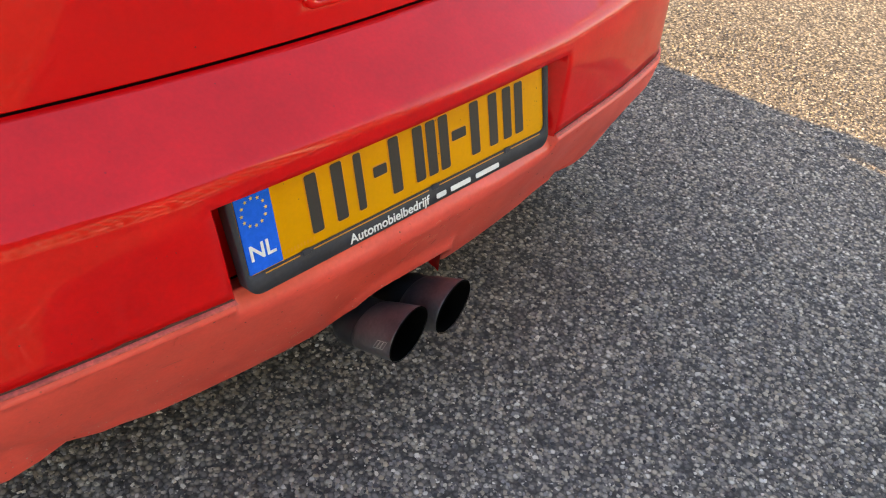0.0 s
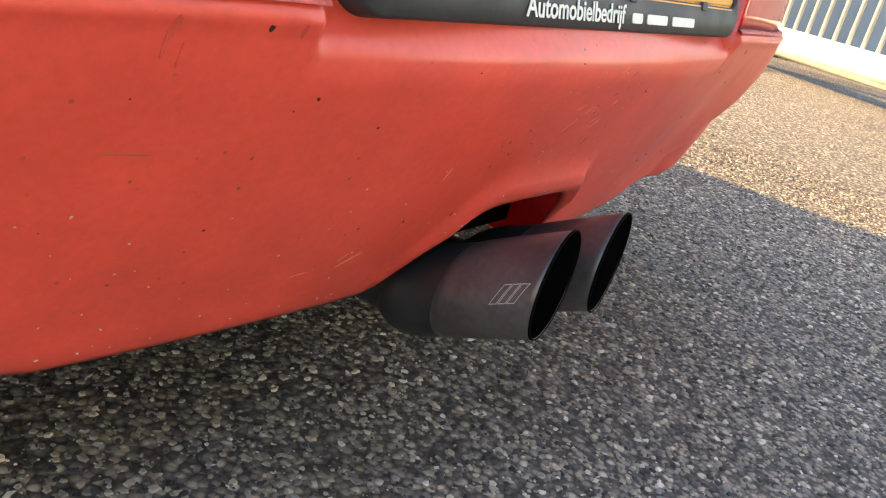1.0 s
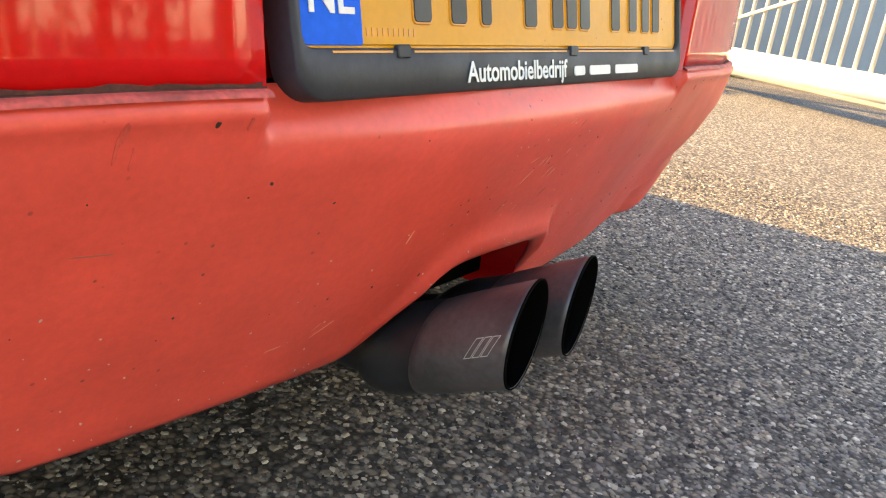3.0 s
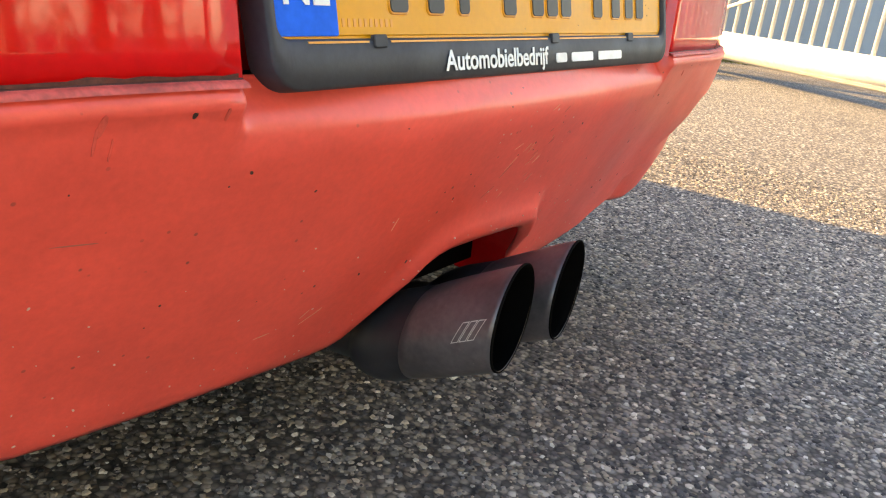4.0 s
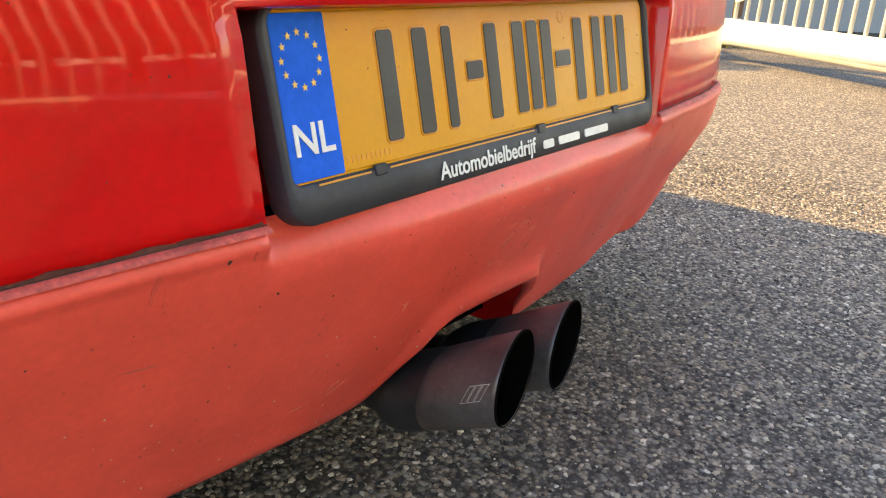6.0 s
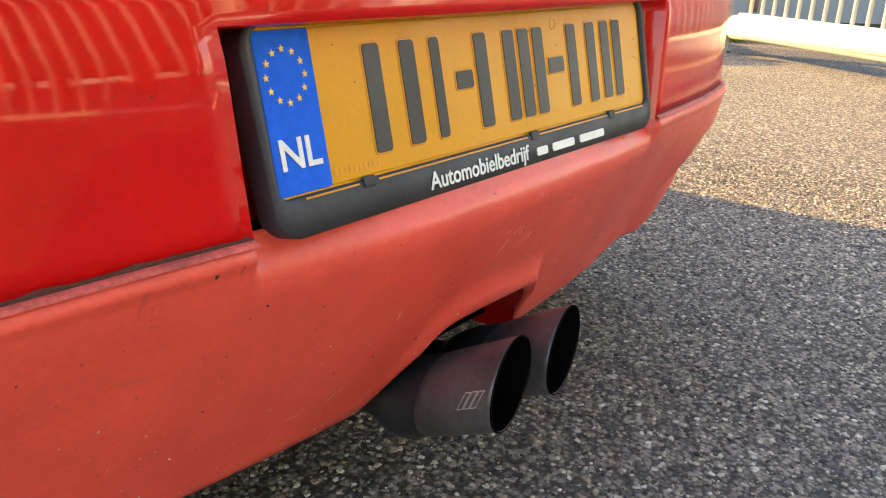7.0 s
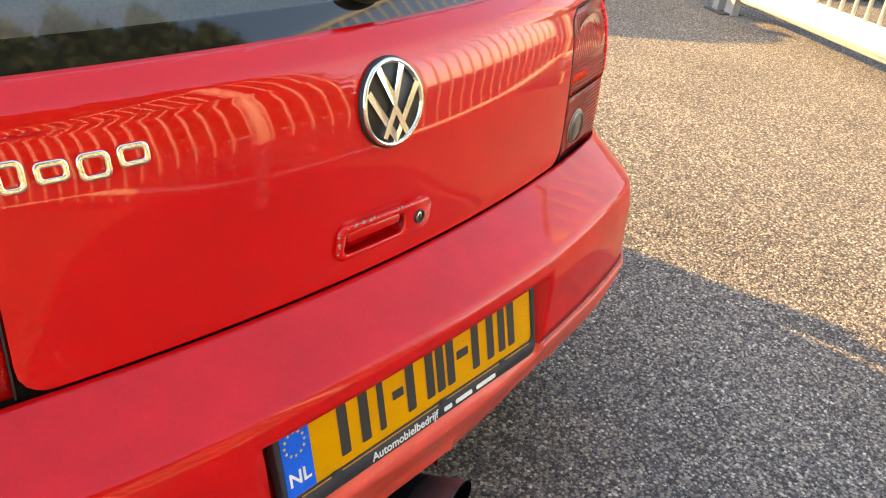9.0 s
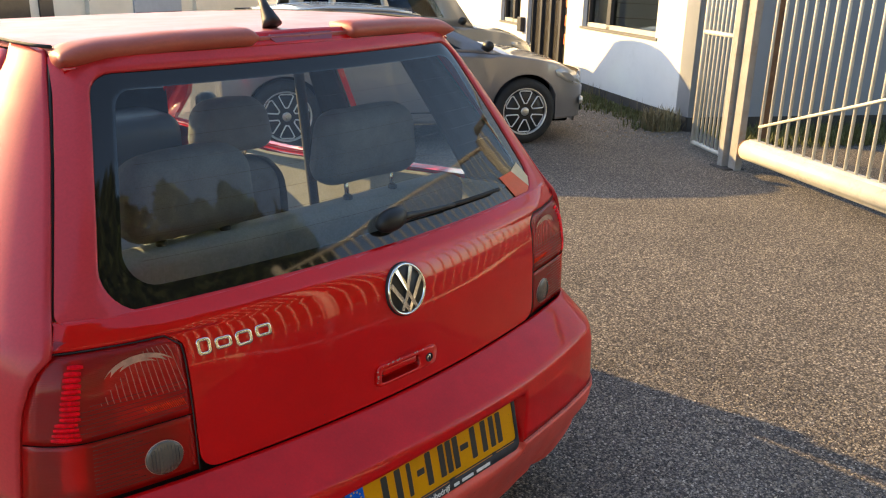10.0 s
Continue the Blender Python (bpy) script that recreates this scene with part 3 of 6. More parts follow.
cs = [-3.03, -3, -2.9, -2.8, -2.65, -2.5, -2.35, -2.2, -2.1, -2, -1.8, -1.6, -1.4, -1.2, -1.05, -1]
cs = cs + [-0.8, -0.6, -0.4, -0.2, 0, 0.2, 0.4, 0.6, 0.8] + [-c for c in reversed(cs)]
bz = [0.4160, 0.430, 0.445, 0.46, 0.475, 0.49, 0.4975, 0.505, 0.515, 0.525, 0.533, 0.5415, 0.549, 0.554, 0.557, 0.560, 0.563, 0.566, 0.569, 0.572, 0.575, 0.579, 0.584, 0.590, 0.600, 0.612, 0.622, 0.6315, 0.6365]
ic0, ic1, ib1 = cs.index(-1), cs.index(1), bz.index(0.5415)
bumper = sheet("bumper", bumper_point, cs, bz, BUMPER_RED, car, 0.018, label="dull crimson painted rear bumper", hole=lambda i, j: ic0 <= i < ic1 and j < ib1)


# recess behind the plate: slanting cheeks and a back wall
def recess_loop(x_in, z_top, depth, bottom=0.4115):
    out = []
    n = 10
    side = [bottom + (z_top - bottom) * k / n for k in range(n + 1)]
    for z in side:
        hx = hole_x(z) - x_in
        out.append((-hx, bumper_y(hx, z) + depth, z))
    for k in range(1, 20):
        x = (hole_x(z_top) - x_in) * (k / 10 - 1)
        out.append((x, bumper_y(x, z_top) + depth, z_top))
    for z in reversed(side):
        hx = hole_x(z) - x_in
        out.append((hx, bumper_y(hx, z) + depth, z))
    return out


rings("plate_recess", [recess_loop(0.0, 0.5415, 0.0), recess_loop(0.002, 0.5400, 0.004), recess_loop(0.018, 0.5390, 0.040), recess_loop(0.12, 0.50, 0.046)], BUMPER_RED, bumper, closed=False)
bm = box_bm(-0.28, 0.28, 0.05, 0.056, 0.40, 0.55)
part("recess_back", bm, BLACK, bumper)


# valance below the seam, cut out over the exhaust
def smooth01(f):
    f = max(0.0, min(1.0, f))
    return f * f * (3 - 2 * f)


def lip_z(x):
    """Height of the skirt's lower edge: an arch over the exhaust, a low lobe at each corner."""
    a = abs(x)
    z = float(ip(a, (0.0, 0.36, 0.42, 0.46, 0.53, 0.60, 0.68, 0.80), (0.175, 0.179, 0.190, 0.188, 0.180, 0.184, 0.20, 0.235)))
    arch_h = 0.077 - 0.007 * max(0.0, min(1.0, (x - 0.02) / 0.10))
    return z + arch_h / ((1 + math.exp(-(x + 0.075) / 0.0105)) * (1 + math.exp((x - 0.131) / 0.0065)))


def valance_point(c, v, off=0.0):
    x0, _, _ = bumper_point(c, 0.41)
    zl = lip_z(x0)
    top = 0.4146 - droop(x0)
    z = zl + (top - zl) * v
    x, y, _ = bumper_point(c, z + droop(x0) * v, (ZV, YV), off)
    a = abs(x)
    flare = smooth01((a - 0.40) / 0.18) * float(ip(z, (0.195, 0.24, 0.296, 0.343, 0.393), (0.036, 0.034, 0.020, 0.013, 0.002)))
    crease = float(ip(a, (0.40, 0.43, 0.52, 0.60, 0.80), (0.17, 0.205, 0.305, 0.335, 0.34)))
    under = 0.023 * smooth01((crease - z) / 0.030) * smooth01((a - 0.41) / 0.06)
    roll = 0.006 * max(0.0, 1 - (z - zl) / 0.02) ** 2
    over = 0.012 * math.exp(-((z - (zl + 0.012)) / 0.016) ** 2) * (max(0.0, min(1.0, (zl - 0.184) / 0.04)) if -0.13 < x < 0.17 else 0)
    ledge = 0.0045 * math.exp(-((z + droop(x0) - 0.4060) / 0.0060) ** 2) * max(0.0, min(1.0, (a - 0.284) / 0.008))
    sunk = 0.016 * smooth01((z - 0.384) / 0.024) * max(0.0, min(1.0, (0.2885 - a) / 0.006))
    shrink = 1 - 0.010 * smooth01((a - 0.60) / 0.18)
    return (x * shrink, y - flare + under + roll - over - ledge + sunk, z)


vc = sorted(set(cs + [round(-1.0 + 0.04 * k, 3) for k in range(51)] + [round(0.36 + 0.008 * k, 3) for k in range(25)] + [-1.015, -1.008, -0.99, -0.98, 0.98, 0.99, 1.008, 1.015] + [-2.4, -2.3, -2.05, -1.9, -1.7, -1.5, -1.3, -1.1, 1.1, 1.3, 1.5, 1.7, 1.9, 2.05, 2.3, 2.4]))
vv = [0.0, 0.02, 0.05, 0.09, 0.15, 0.22, 0.3, 0.4, 0.5, 0.6, 0.7, 0.8, 0.88, 0.91, 0.93, 0.945, 0.96, 0.975, 0.988, 1.0]
valance = sheet("lower_bumper", valance_point, vc, vv, FADED_RED, car, 0.035, label="sun-faded salmon red lower bumper skirt", toward=(0, 1.4, 0.5))
for run in (cs[:ic0 + 1], cs[ic1:]):
    bm = bmesh.new()
    rows = [[bm.verts.new(bumper_point(c, z, off=d)) for c in run] for z, d in ((0.4154, -0.0016), (0.4160, -0.0006), (0.4168, 0.0004), (0.4180, 0.0018), (0.4195, 0.004))]
    for ra, rb in zip(rows, rows[1:]):
        for i in range(len(run) - 1):
            bm.faces.new((ra[i], ra[i + 1], rb[i + 1], rb[i]))
    part("seam", bm, SEAM_DIRT, bumper, "dirt-filled seam between bumper and skirt")
    bm = bmesh.new()
    rows = [[bm.verts.new(bumper_point(c, z, off=d)) for c in run] for z, d in ((0.4125, -0.0062), (0.4143, -0.0052), (0.4152, -0.0036), (0.4157, -0.0012), (0.4158, 0.003))]
    for ra, rb in zip(rows, rows[1:]):
        for i in range(len(run) - 1):
            bm.faces.new((ra[i], ra[i + 1], rb[i + 1], rb[i]))
    part("ledge", bm, WORN_EDGE, valance, "rubbed greyish ledge of the skirt")
# deep red return of the cut-out, running forward from its rim and down its far side
bm = bmesh.new()
rim_path = [(0.02 + 0.095 * k / 20, None) for k in range(20)] + [(0.115 + 0.020 * (1 - (1 - k / 10) ** 2), None if k < 5 else 0.232 - 0.065 * (k - 5) / 5) for k in range(11)]
rows = []
for x, z_ in rim_path:
    p = valance_point(x / hole_x(0.41), 0.0)
    zz = p[2] if z_ is None else min(p[2], z_)
    rows.append([bm.verts.new((x + dx, p[1] + dy, zz + dz)) for dx, dy, dz in ((0, 0.001, 0.0005), (0.0005, 0.010, 0.003), (0.0, 0.035, 0.004), (-0.002, 0.058, 0.004))])
for ra, rb in zip(rows, rows[1:]):
    for j in range(3):
        bm.faces.new((ra[j], rb[j], rb[j + 1], ra[j + 1]))
part("cut_out_flange", bm, BUMPER_RED, valance, "shaded red return inside the exhaust cut-out")

# ---- number plate ----
o = rounded([(-0.2695, -0.0250), (0.2660, -0.0250), (0.2695, 0.1145), (-0.2755, 0.1145)], 0.020, 8)
i_ = rounded([(-0.2660, 0.002), (0.2585, 0.002), (0.2585, 0.1085), (-0.2660, 0.1085)], 0.009, 8)
o2, i2 = by_sides(o, i_, 10)
pl = lambda lp, d: [plate_at(x, s, d) for x, s in lp]  # noqa: E731
holder = rings("plate_holder", [pl(o2, -0.016), pl(o2, 0.001), pl(mix(o2, i2, 0.06), 0.0035), pl(mix(o2, i2, 0.93), 0.004), pl(i2, 0.002), pl(i2, -0.004)], GREY_PLASTIC, car,
               label="dark grey plastic plate holder with white bars of lettering")
plate = slab("number_plate", dense(rounded(rect(-0.2670, 0.2595, 0.0005, 0.1095), 0.010, 6), 0.03), plate_at, 0.0, YELLOW, car, -0.003, 0.001, "yellow number plate with blue strip and dark bars")
slab("plate_rim", dense(rounded(rect(-0.2640, 0.2565, 0.0035, 0.1068), 0.008, 6), 0.03), plate_at, 0.0007, YELLOW, plate, -0.001, 0.0007)
slab("country_strip", rounded([(-0.2640, 0.0035), (-0.2175, 0.0035), (-0.2175, 0.1065), (-0.2640, 0.1065)], 0.0015, 3), plate_at, 0.0014, BLUE, plate, 0.0, 0.0003, "blue country strip")
for k in range(12):
    a = 2 * math.pi * k / 12
    cx, cs_ = -0.2420 + 0.0160 * math.cos(a), 0.0780 + 0.0168 * math.sin(a)
    pts = [(cx + (0.0026 if j % 2 == 0 else 0.0011) * math.sin(math.pi * j / 5), cs_ + (0.0026 if j % 2 == 0 else 0.0011) * math.cos(math.pi * j / 5)) for j in range(10)]
    slab("star", pts, plate_at, 0.0019, STAR, plate, 0.001, 0)
txt = bpy.data.curves.new("country_letters", "FONT")
txt.body, txt.size, txt.align_x, txt.extrude = "NL", 0.0280, "CENTER", 0.0003
txt.materials.append(WHITE_INK)
letters = new("country_letters", txt)
letters.parent = plate
bx, bs_, bn = Vector((1, 0, 0)), Vector((0, 0.247, 0.969)), Vector((0, -0.969, 0.247))
mm = Matrix((bx, bs_, bn)).transposed().to_4x4()
txt.offset = 0.0005
mm.translation = plate_at(-0.2415, 0.0200, 0.0018)
letters.matrix_world = mm
# registration characters as plain dark bars, each pressed out of the plate
for x0, x1, s0, s1 in ((-0.171, -0.116, 0.017, 0.093), (-0.106, -0.079, 0.017, 0.093), (-0.070, -0.048, 0.051, 0.065), (-0.042, 0.016, 0.017, 0.093),
                       (0.022, 0.062, 0.017, 0.093), (0.068, 0.095, 0.051, 0.065), (0.104, 0.158, 0.017, 0.093), (0.170, 0.212, 0.017, 0.093)):
    if s1 - s0 < 0.03:
        slab("pressed_bar", rounded(rect(x0 - 0.0015, x1 + 0.0015, s0 - 0.0015, s1 + 0.0015), 0.003, 4), plate_at, 0.0015, EMBOSS, plate, 0.0, 0.0006)
        slab("character_bar", rounded(rect(x0, x1, s0, s1), 0.002, 4), plate_at, 0.0022, INK, plate, 0.001, 0.0003)
        continue
    mid, half = (x0 + x1) / 2, min(0.0085, (x1 - x0) * 0.22)
    for m0 in ([mid] if x1 - x0 < 0.03 else [x0 + half, x1 - half]):
        slab("pressed_bar", rounded(rect(m0 - half - 0.0015, m0 + half + 0.0015, s0 - 0.0015, s1 + 0.0015), 0.004, 4), plate_at, 0.0015, EMBOSS, plate, 0.0, 0.0006)
        slab("character_bar", rounded(rect(m0 - half, m0 + half, s0, s1), 0.003, 4), plate_at, 0.0022, INK, plate, 0.001, 0.0003)
# small serial number and approval mark, as fine bars
for k in range(10):
    slab("serial_bar", rect(-0.214 + k * 0.0047, -0.2118 + k * 0.0047, 0.0085, 0.0130), plate_at, 0.0010, EMBOSS, plate, 0.0, 0)
rings("approval_ring", [pl([(0.0835 + r * math.cos(a), 0.0945 + r * math.sin(a)) for a in np.linspace(0, 2 * math.pi, 20, endpoint=False)], d) for r, d in ((0.0055, 0.0004), (0.0052, 0.0011), (0.0046, 0.0011), (0.0043, 0.0004))], EMBOSS, plate)
word = bpy.data.curves.new("holder_word", "FONT")
word.body, word.size, word.extrude, word.offset = "Automobielbedrijf", 0.0185, 0.0002, 0.0003
word.materials.append(WHITE_INK)
wob = new("holder_word", word)
wob.parent = holder
mw = Matrix((bx, bs_, bn)).transposed().to_4x4()
mw.translation = plate_at(-0.122, -0.0190, 0.0046)
wob.matrix_world = mw
for x0, x1 in ((0.029, 0.047), (0.056, 0.095), (0.106, 0.154)):
    slab("lettering_bar", rounded(rect(x0, x1, -0.0186, -0.0112), 0.002, 3), plate_at, 0.0044, WHITE_INK, holder, 0.003, 0)
for x0, x1 in ((-0.245, -0.196), (-0.176, 0.016), (0.036, 0.165), (0.178, 0.246)):
    slab("holder_groove", rect(x0, x1, -0.0006, 0.0006), plate_at, 0.0043, EMBOSS, holder, 0.003, 0)
for x0 in (-0.192, 0.022, 0.168):
    slab("holder_clip", rounded(rect(x0, x0 + 0.012, -0.0035, 0.004), 0.0015, 3), plate_at, 0.0052, GREY_PLASTIC, holder, 0.002, 0.0006)

# ---- exhaust ----
PIPE_DARK = surface("sooty_steel", (0.022, 0.022, 0.026), 0.45, metal=0.3, vary=0.3, scale=25)
exhaust = empty("exhaust")
exhaust.parent = car
exhaust["label"] = "blackened twin exhaust tips"


def slanted(cx, y, r):
    """A ring of the sloping pipe: it leaves the mouth forwards and downwards; the mouth is cut a little askew."""
    z = float(ip(y, (-0.046, 0.045, 0.09, 0.13, 0.18, 0.26), (0.2265, 0.176, 0.158, 0.150, 0.150, 0.160)))
    skew = 0.07 * max(0.0, min(1.0, (0.03 - y) / 0.06))
    return [(cx + r * math.cos(a), y + skew * r * (2.9 * math.cos(a) + 0.1 * math.sin(a)), z + r * math.sin(a)) for a in np.linspace(0, 2 * math.pi, 48, endpoint=False)]


for cx, cy in ((-0.0405, 0.0), (0.0490, -0.001)):
    r = 0.0443
    tip = rings("tip", [slanted(cx, y + cy, q) for y, q in ((-0.0462, r - 0.0012), (-0.0470, r - 0.0007), (-0.0466, r - 0.0001), (-0.040, r), (0.0, r - 0.0002), (0.022, r - 0.0008), (0.029, r - 0.0014), (0.031, r - 0.0040))],
                PIPE_STEEL, exhaust, label="smoked steel exhaust tip")
    rings("tip_rim", [slanted(cx, y + cy, q) for y, q in ((-0.0452, r + 0.0002), (-0.0470, r + 0.0002), (-0.0474, r - 0.0005), (-0.0470, r - 0.0012), (-0.040, r - 0.0014))], SOOT_SHADE, tip, label="sooty black edge of the tip")
    rings("tip_bore", [slanted(cx, y + cy, q) for y, q in ((-0.0462, r - 0.0014), (-0.02, r - 0.0022), (0.012, r - 0.005), (0.018, r - 0.012), (0.020, 0.001))], SOOT_SHADE, tip)
    rings("pipe", [slanted(cx, y + cy, q) for y, q in ((0.026, 0.0425), (0.045, 0.0436), (0.060, 0.0426), (0.072, 0.0400), (0.082, 0.0355), (0.090, 0.0300), (0.096, 0.0255), (0.12, 0.0240), (0.20, 0.0240), (0.27, 0.0240))], PIPE_DARK, exhaust)
bm = box_bm(-0.36, 0.26, 0.22, 0.52, 0.17, 0.33, 0.05, 4)
part("silencer", bm, PIPE_DARK, exhaust)
# maker's mark on the tip, as plain outlined bars
bm = bmesh.new()


def on_tip(w, y):
    z = float(ip(y, (-0.046, 0.045), (0.2265, 0.176)))
    return (-0.0405 + 0.0446 * math.cos(w), y, z + 0.0446 * math.sin(w))


for k in range(3):
    y0 = -0.0235 - 0.0068 * k
    for a0, a1, u0, u1 in ((164, 185, 0.0, 0.0006), (164, 185, 0.0054, 0.0060), (164, 164.9, 0.0, 0.0060), (184.1, 185, 0.0, 0.0060)):
        for q in range(6):
            w0, w1 = (radians(a0 + (a1 - a0) * (q + e) / 6) for e in (0, 1))
            skew = lambda w: 0.0035 * (math.degrees(w) - 175) / 10  # noqa: E731
            bm.faces.new([bm.verts.new(on_tip(w, y0 - u + skew(w))) for w, u in ((w0, u0), (w1, u0), (w1, u1), (w0, u1))])
part("mark_outline", bm, surface("etched_mark", (0.42, 0.41, 0.38), 0.5), exhaust, smooth=False)

# ---- tail lamps ----


def lens(name, base, glow, clear, rib):
    """Moulded lamp plastic: part clear, part coloured body that lets light through, under gloss, with fine ribs."""
    m = bpy.data.materials.new(name)
    m.use_nodes = True
    t = m.node_tree
    b = t.nodes["Principled BSDF"]
    b.inputs["Base Color"].default_value, b.inputs["Roughness"].default_value = (*base, 1), 0.25
    b.inputs["Coat Weight"].default_value, b.inputs["Coat Roughness"].default_value = 1.0, 0.02
    w = t.nodes.new("ShaderNodeTexWave")
    w.bands_direction = "Z"
    w.inputs["Scale"].default_value, w.inputs["Distortion"].default_value = rib, 0.4
    t.links.new(t.nodes.new("ShaderNodeTexCoord").outputs["Object"], w.inputs["Vector"])
    bp = t.nodes.new("ShaderNodeBump")
    bp.inputs["Strength"].default_value, bp.inputs["Distance"].default_value = 0.35, 0.002
    t.links.new(w.outputs["Fac"], bp.inputs["Height"])
    t.links.new(bp.outputs["Normal"], b.inputs["Normal"])
    tl = t.nodes.new("ShaderNodeBsdfTranslucent")
    tl.inputs["Color"].default_value = (*glow, 1)
    tr = t.nodes.new("ShaderNodeBsdfTransparent")
    tr.inputs["Color"].default_value = (*[min(1, 2.2 * g) for g in glow], 1)
    m1, m2 = t.nodes.new("ShaderNodeMixShader"), t.nodes.new("ShaderNodeMixShader")
    m1.inputs["Fac"].default_value, m2.inputs["Fac"].default_value = 0.35, clear
    t.links.new(b.outputs[0], m1.inputs[1])
    t.links.new(tl.outputs[0], m1.inputs[2])
    t.links.new(m1.outputs[0], m2.inputs[1])
    t.links.new(tr.outputs[0], m2.inputs[2])
    t.links.new(m2.outputs[0], t.nodes["Material Output"].inputs["Surface"])
    return m


LENS_RED = lens("red_lens", (0.62, 0.006, 0.006), (0.95, 0.03, 0.03), 0.36, 110)
LENS_SMOKE = lens("smoked_red_lens", (0.68, 0.012, 0.012), (0.95, 0.03, 0.03), 0.36, 110)
REFLECTOR = surface("ribbed_lamp_body", (0.80, 0.45, 0.38), 0.35, vary=0.35, scale=40)
LAMP_RIB = surface("ribbed_inner_lens", (0.60, 0.34, 0.28), 0.3, vary=0.3, scale=50)
LAMP_DARK = surface("dark_lens_rib", (0.10, 0.006, 0.008), 0.4)
LAMP_PALE = surface("pale_prism_line", (0.52, 0.15, 0.12), 0.35, vary=0.3, scale=60)
# prism ribs in a red so strong that it carries the sunlit glow
PRISM_GLOW_RED = surface("sun_glow_red_prism", (0.90, 0.004, 0.016), 0.4, spec=0.1, vary=0.25, scale=90)
PRISM_AMBER = surface("orange_red_prism", (0.80, 0.040, 0.010), 0.4, spec=0.1, vary=0.25, scale=90)
LAMP_WHITE = surface("pale_lamp_prism", (0.92, 0.86, 0.80), 0.3, vary=0.05)
LENS_GREY = surface("clear_ribbed_lens", (0.105, 0.094, 0.086), 0.25, coat=0.6, vary=0.1, bump=0.4, bump_scale=260)


def lamp_outer(z):
    return float(ip(z, (0.645, 0.70, 0.78, 0.83, 0.88, 0.912), (0.770, 0.766, 0.757, 0.748, 0.730, 0.700)))


def lamp_point(u, z, side, off=0.0):
    x0 = 0.5008 + (0.03 * ((z - 0.885) / 0.031) ** 2.5 if z > 0.885 else 0)
    x1 = lamp_outer(z)
    x = x0 + (x1 - x0) * u
    y = skin(x, z) + off + 0.002
    return (side * x, y, z)


for side in (-1, 1):
    lamp = empty("tail_lamp")
    lamp.parent = car
    lamp["label"] = "smoked red tail lamp with a round clear reversing lens"
    ul = [k / 16 for k in range(17)]
    sheet("upper_lens", lambda u, z: lamp_point(u, z, side), ul, list(np.linspace(0.760, 0.9115, 12)), LENS_SMOKE, lamp, 0.006)
    sheet("lower_lens", lambda u, z: lamp_point(u, z, side), ul, list(np.linspace(0.643, 0.7585, 10)), LENS_RED, lamp, 0.006)
    # ribbed body behind the lens
    zs_r = list(np.linspace(0.652, 0.908, 64))
    sheet("lamp_body", lambda u, z: (lambda p: (p[0] * 0.995, p[1] + 0.016 + 0.012 * math.sin(u * 3.1) + 0.004 * math.sin((z + 0.10 * u) * 520), p[2]))(lamp_point(u, z, side)), ul, zs_r, REFLECTOR, lamp, 0)
    # prism strip made near-white, so the lens over it looks lit through by sun
    sheet("side_prism", lambda u, z: (lambda p: (p[0] * 0.996, p[1] + 0.006 + 0.003 * abs(math.sin(z * 330)), p[2]))(lamp_point(u, z, side)), [0.745, 0.76, 0.775, 0.79, 0.805, 0.82],
          list(np.linspace(0.766, 0.900, 60)), LAMP_WHITE, lamp, 0, label="prism strip in the lamp, near-white to imitate sun shining through")
    sheet("low_prism", lambda u, z: (lambda p: (p[0] * 0.996, p[1] + 0.007 + 0.0025 * abs(math.sin(u * 90 + z * 240)), p[2]))(lamp_point(u, z, side)), list(np.linspace(0.04, 0.50, 60)),
          list(np.linspace(0.776, 0.798, 14)), LAMP_WHITE, lamp, 0)
    sheet("foot_prism", lambda u, z: (lambda p: (p[0] * 0.996, p[1] + 0.007 + 0.0025 * abs(math.sin(z * 420)), p[2]))(lamp_point(u, z, side)), list(np.linspace(0.70, 0.83, 8)),
          list(np.linspace(0.664, 0.750, 50)), LAMP_WHITE, lamp, 0)
    bowl = [[(side * (0.575 + r * 1.25 * math.cos(a)), skin(0.575 + r * 1.25 * math.cos(a), 0.835) + d, 0.845 + r * math.sin(a)) for a in np.linspace(0, 2 * math.pi, 28, endpoint=False)]
            for r, d in ((0.052, 0.008), (0.048, 0.011), (0.045, 0.008), (0.041, 0.012), (0.038, 0.009), (0.034, 0.013), (0.031, 0.010), (0.027, 0.014), (0.023, 0.011), (0.018, 0.015), (0.004, 0.016))]
    rings("reflector_bowl", bowl, LAMP_RIB, lamp, cap_last=True)
    for z in np.linspace(0.768, 0.822, 8):
        tube("rib", [lamp_point(u, z + 0.006 * (1 - u), side, 0.0002) for u in np.linspace(0.03, 0.66 + 0.2 * ((z * 1000) % 3) / 3, 10)], 0.0007, LAMP_DARK, lamp, 5)
    for k, z in enumerate(np.linspace(0.655, 0.748, 13)):
        tube("low_rib", [lamp_point(u, z + 0.004 * (1 - u), side, 0.0002) for u in np.linspace(0.30 + 0.05 * (k % 3), 0.66, 8)], 0.0008, LAMP_DARK, lamp, 5)
    for k in range(15):
        x_ = 0.06 + 0.040 * k
        zt_ = 0.900 - 0.075 * max(0.0, (k - 4) / 10) ** 1.3
        tube("prism_line", [lamp_point(x_ + 0.09 * (z - 0.80) / 0.1 - 0.05, z, side, -0.0001) for z in np.linspace(0.812 + 0.0006 * k, zt_, 7)], 0.0007, LAMP_PALE, lamp, 5)
    # outer prisms, with the glow of sun through the lamp put into their red
    for k in range(14):
        z = 0.769 + 0.0094 * k
        wd = 0.056 + 0.022 * max(0.0, 1 - k / 4)
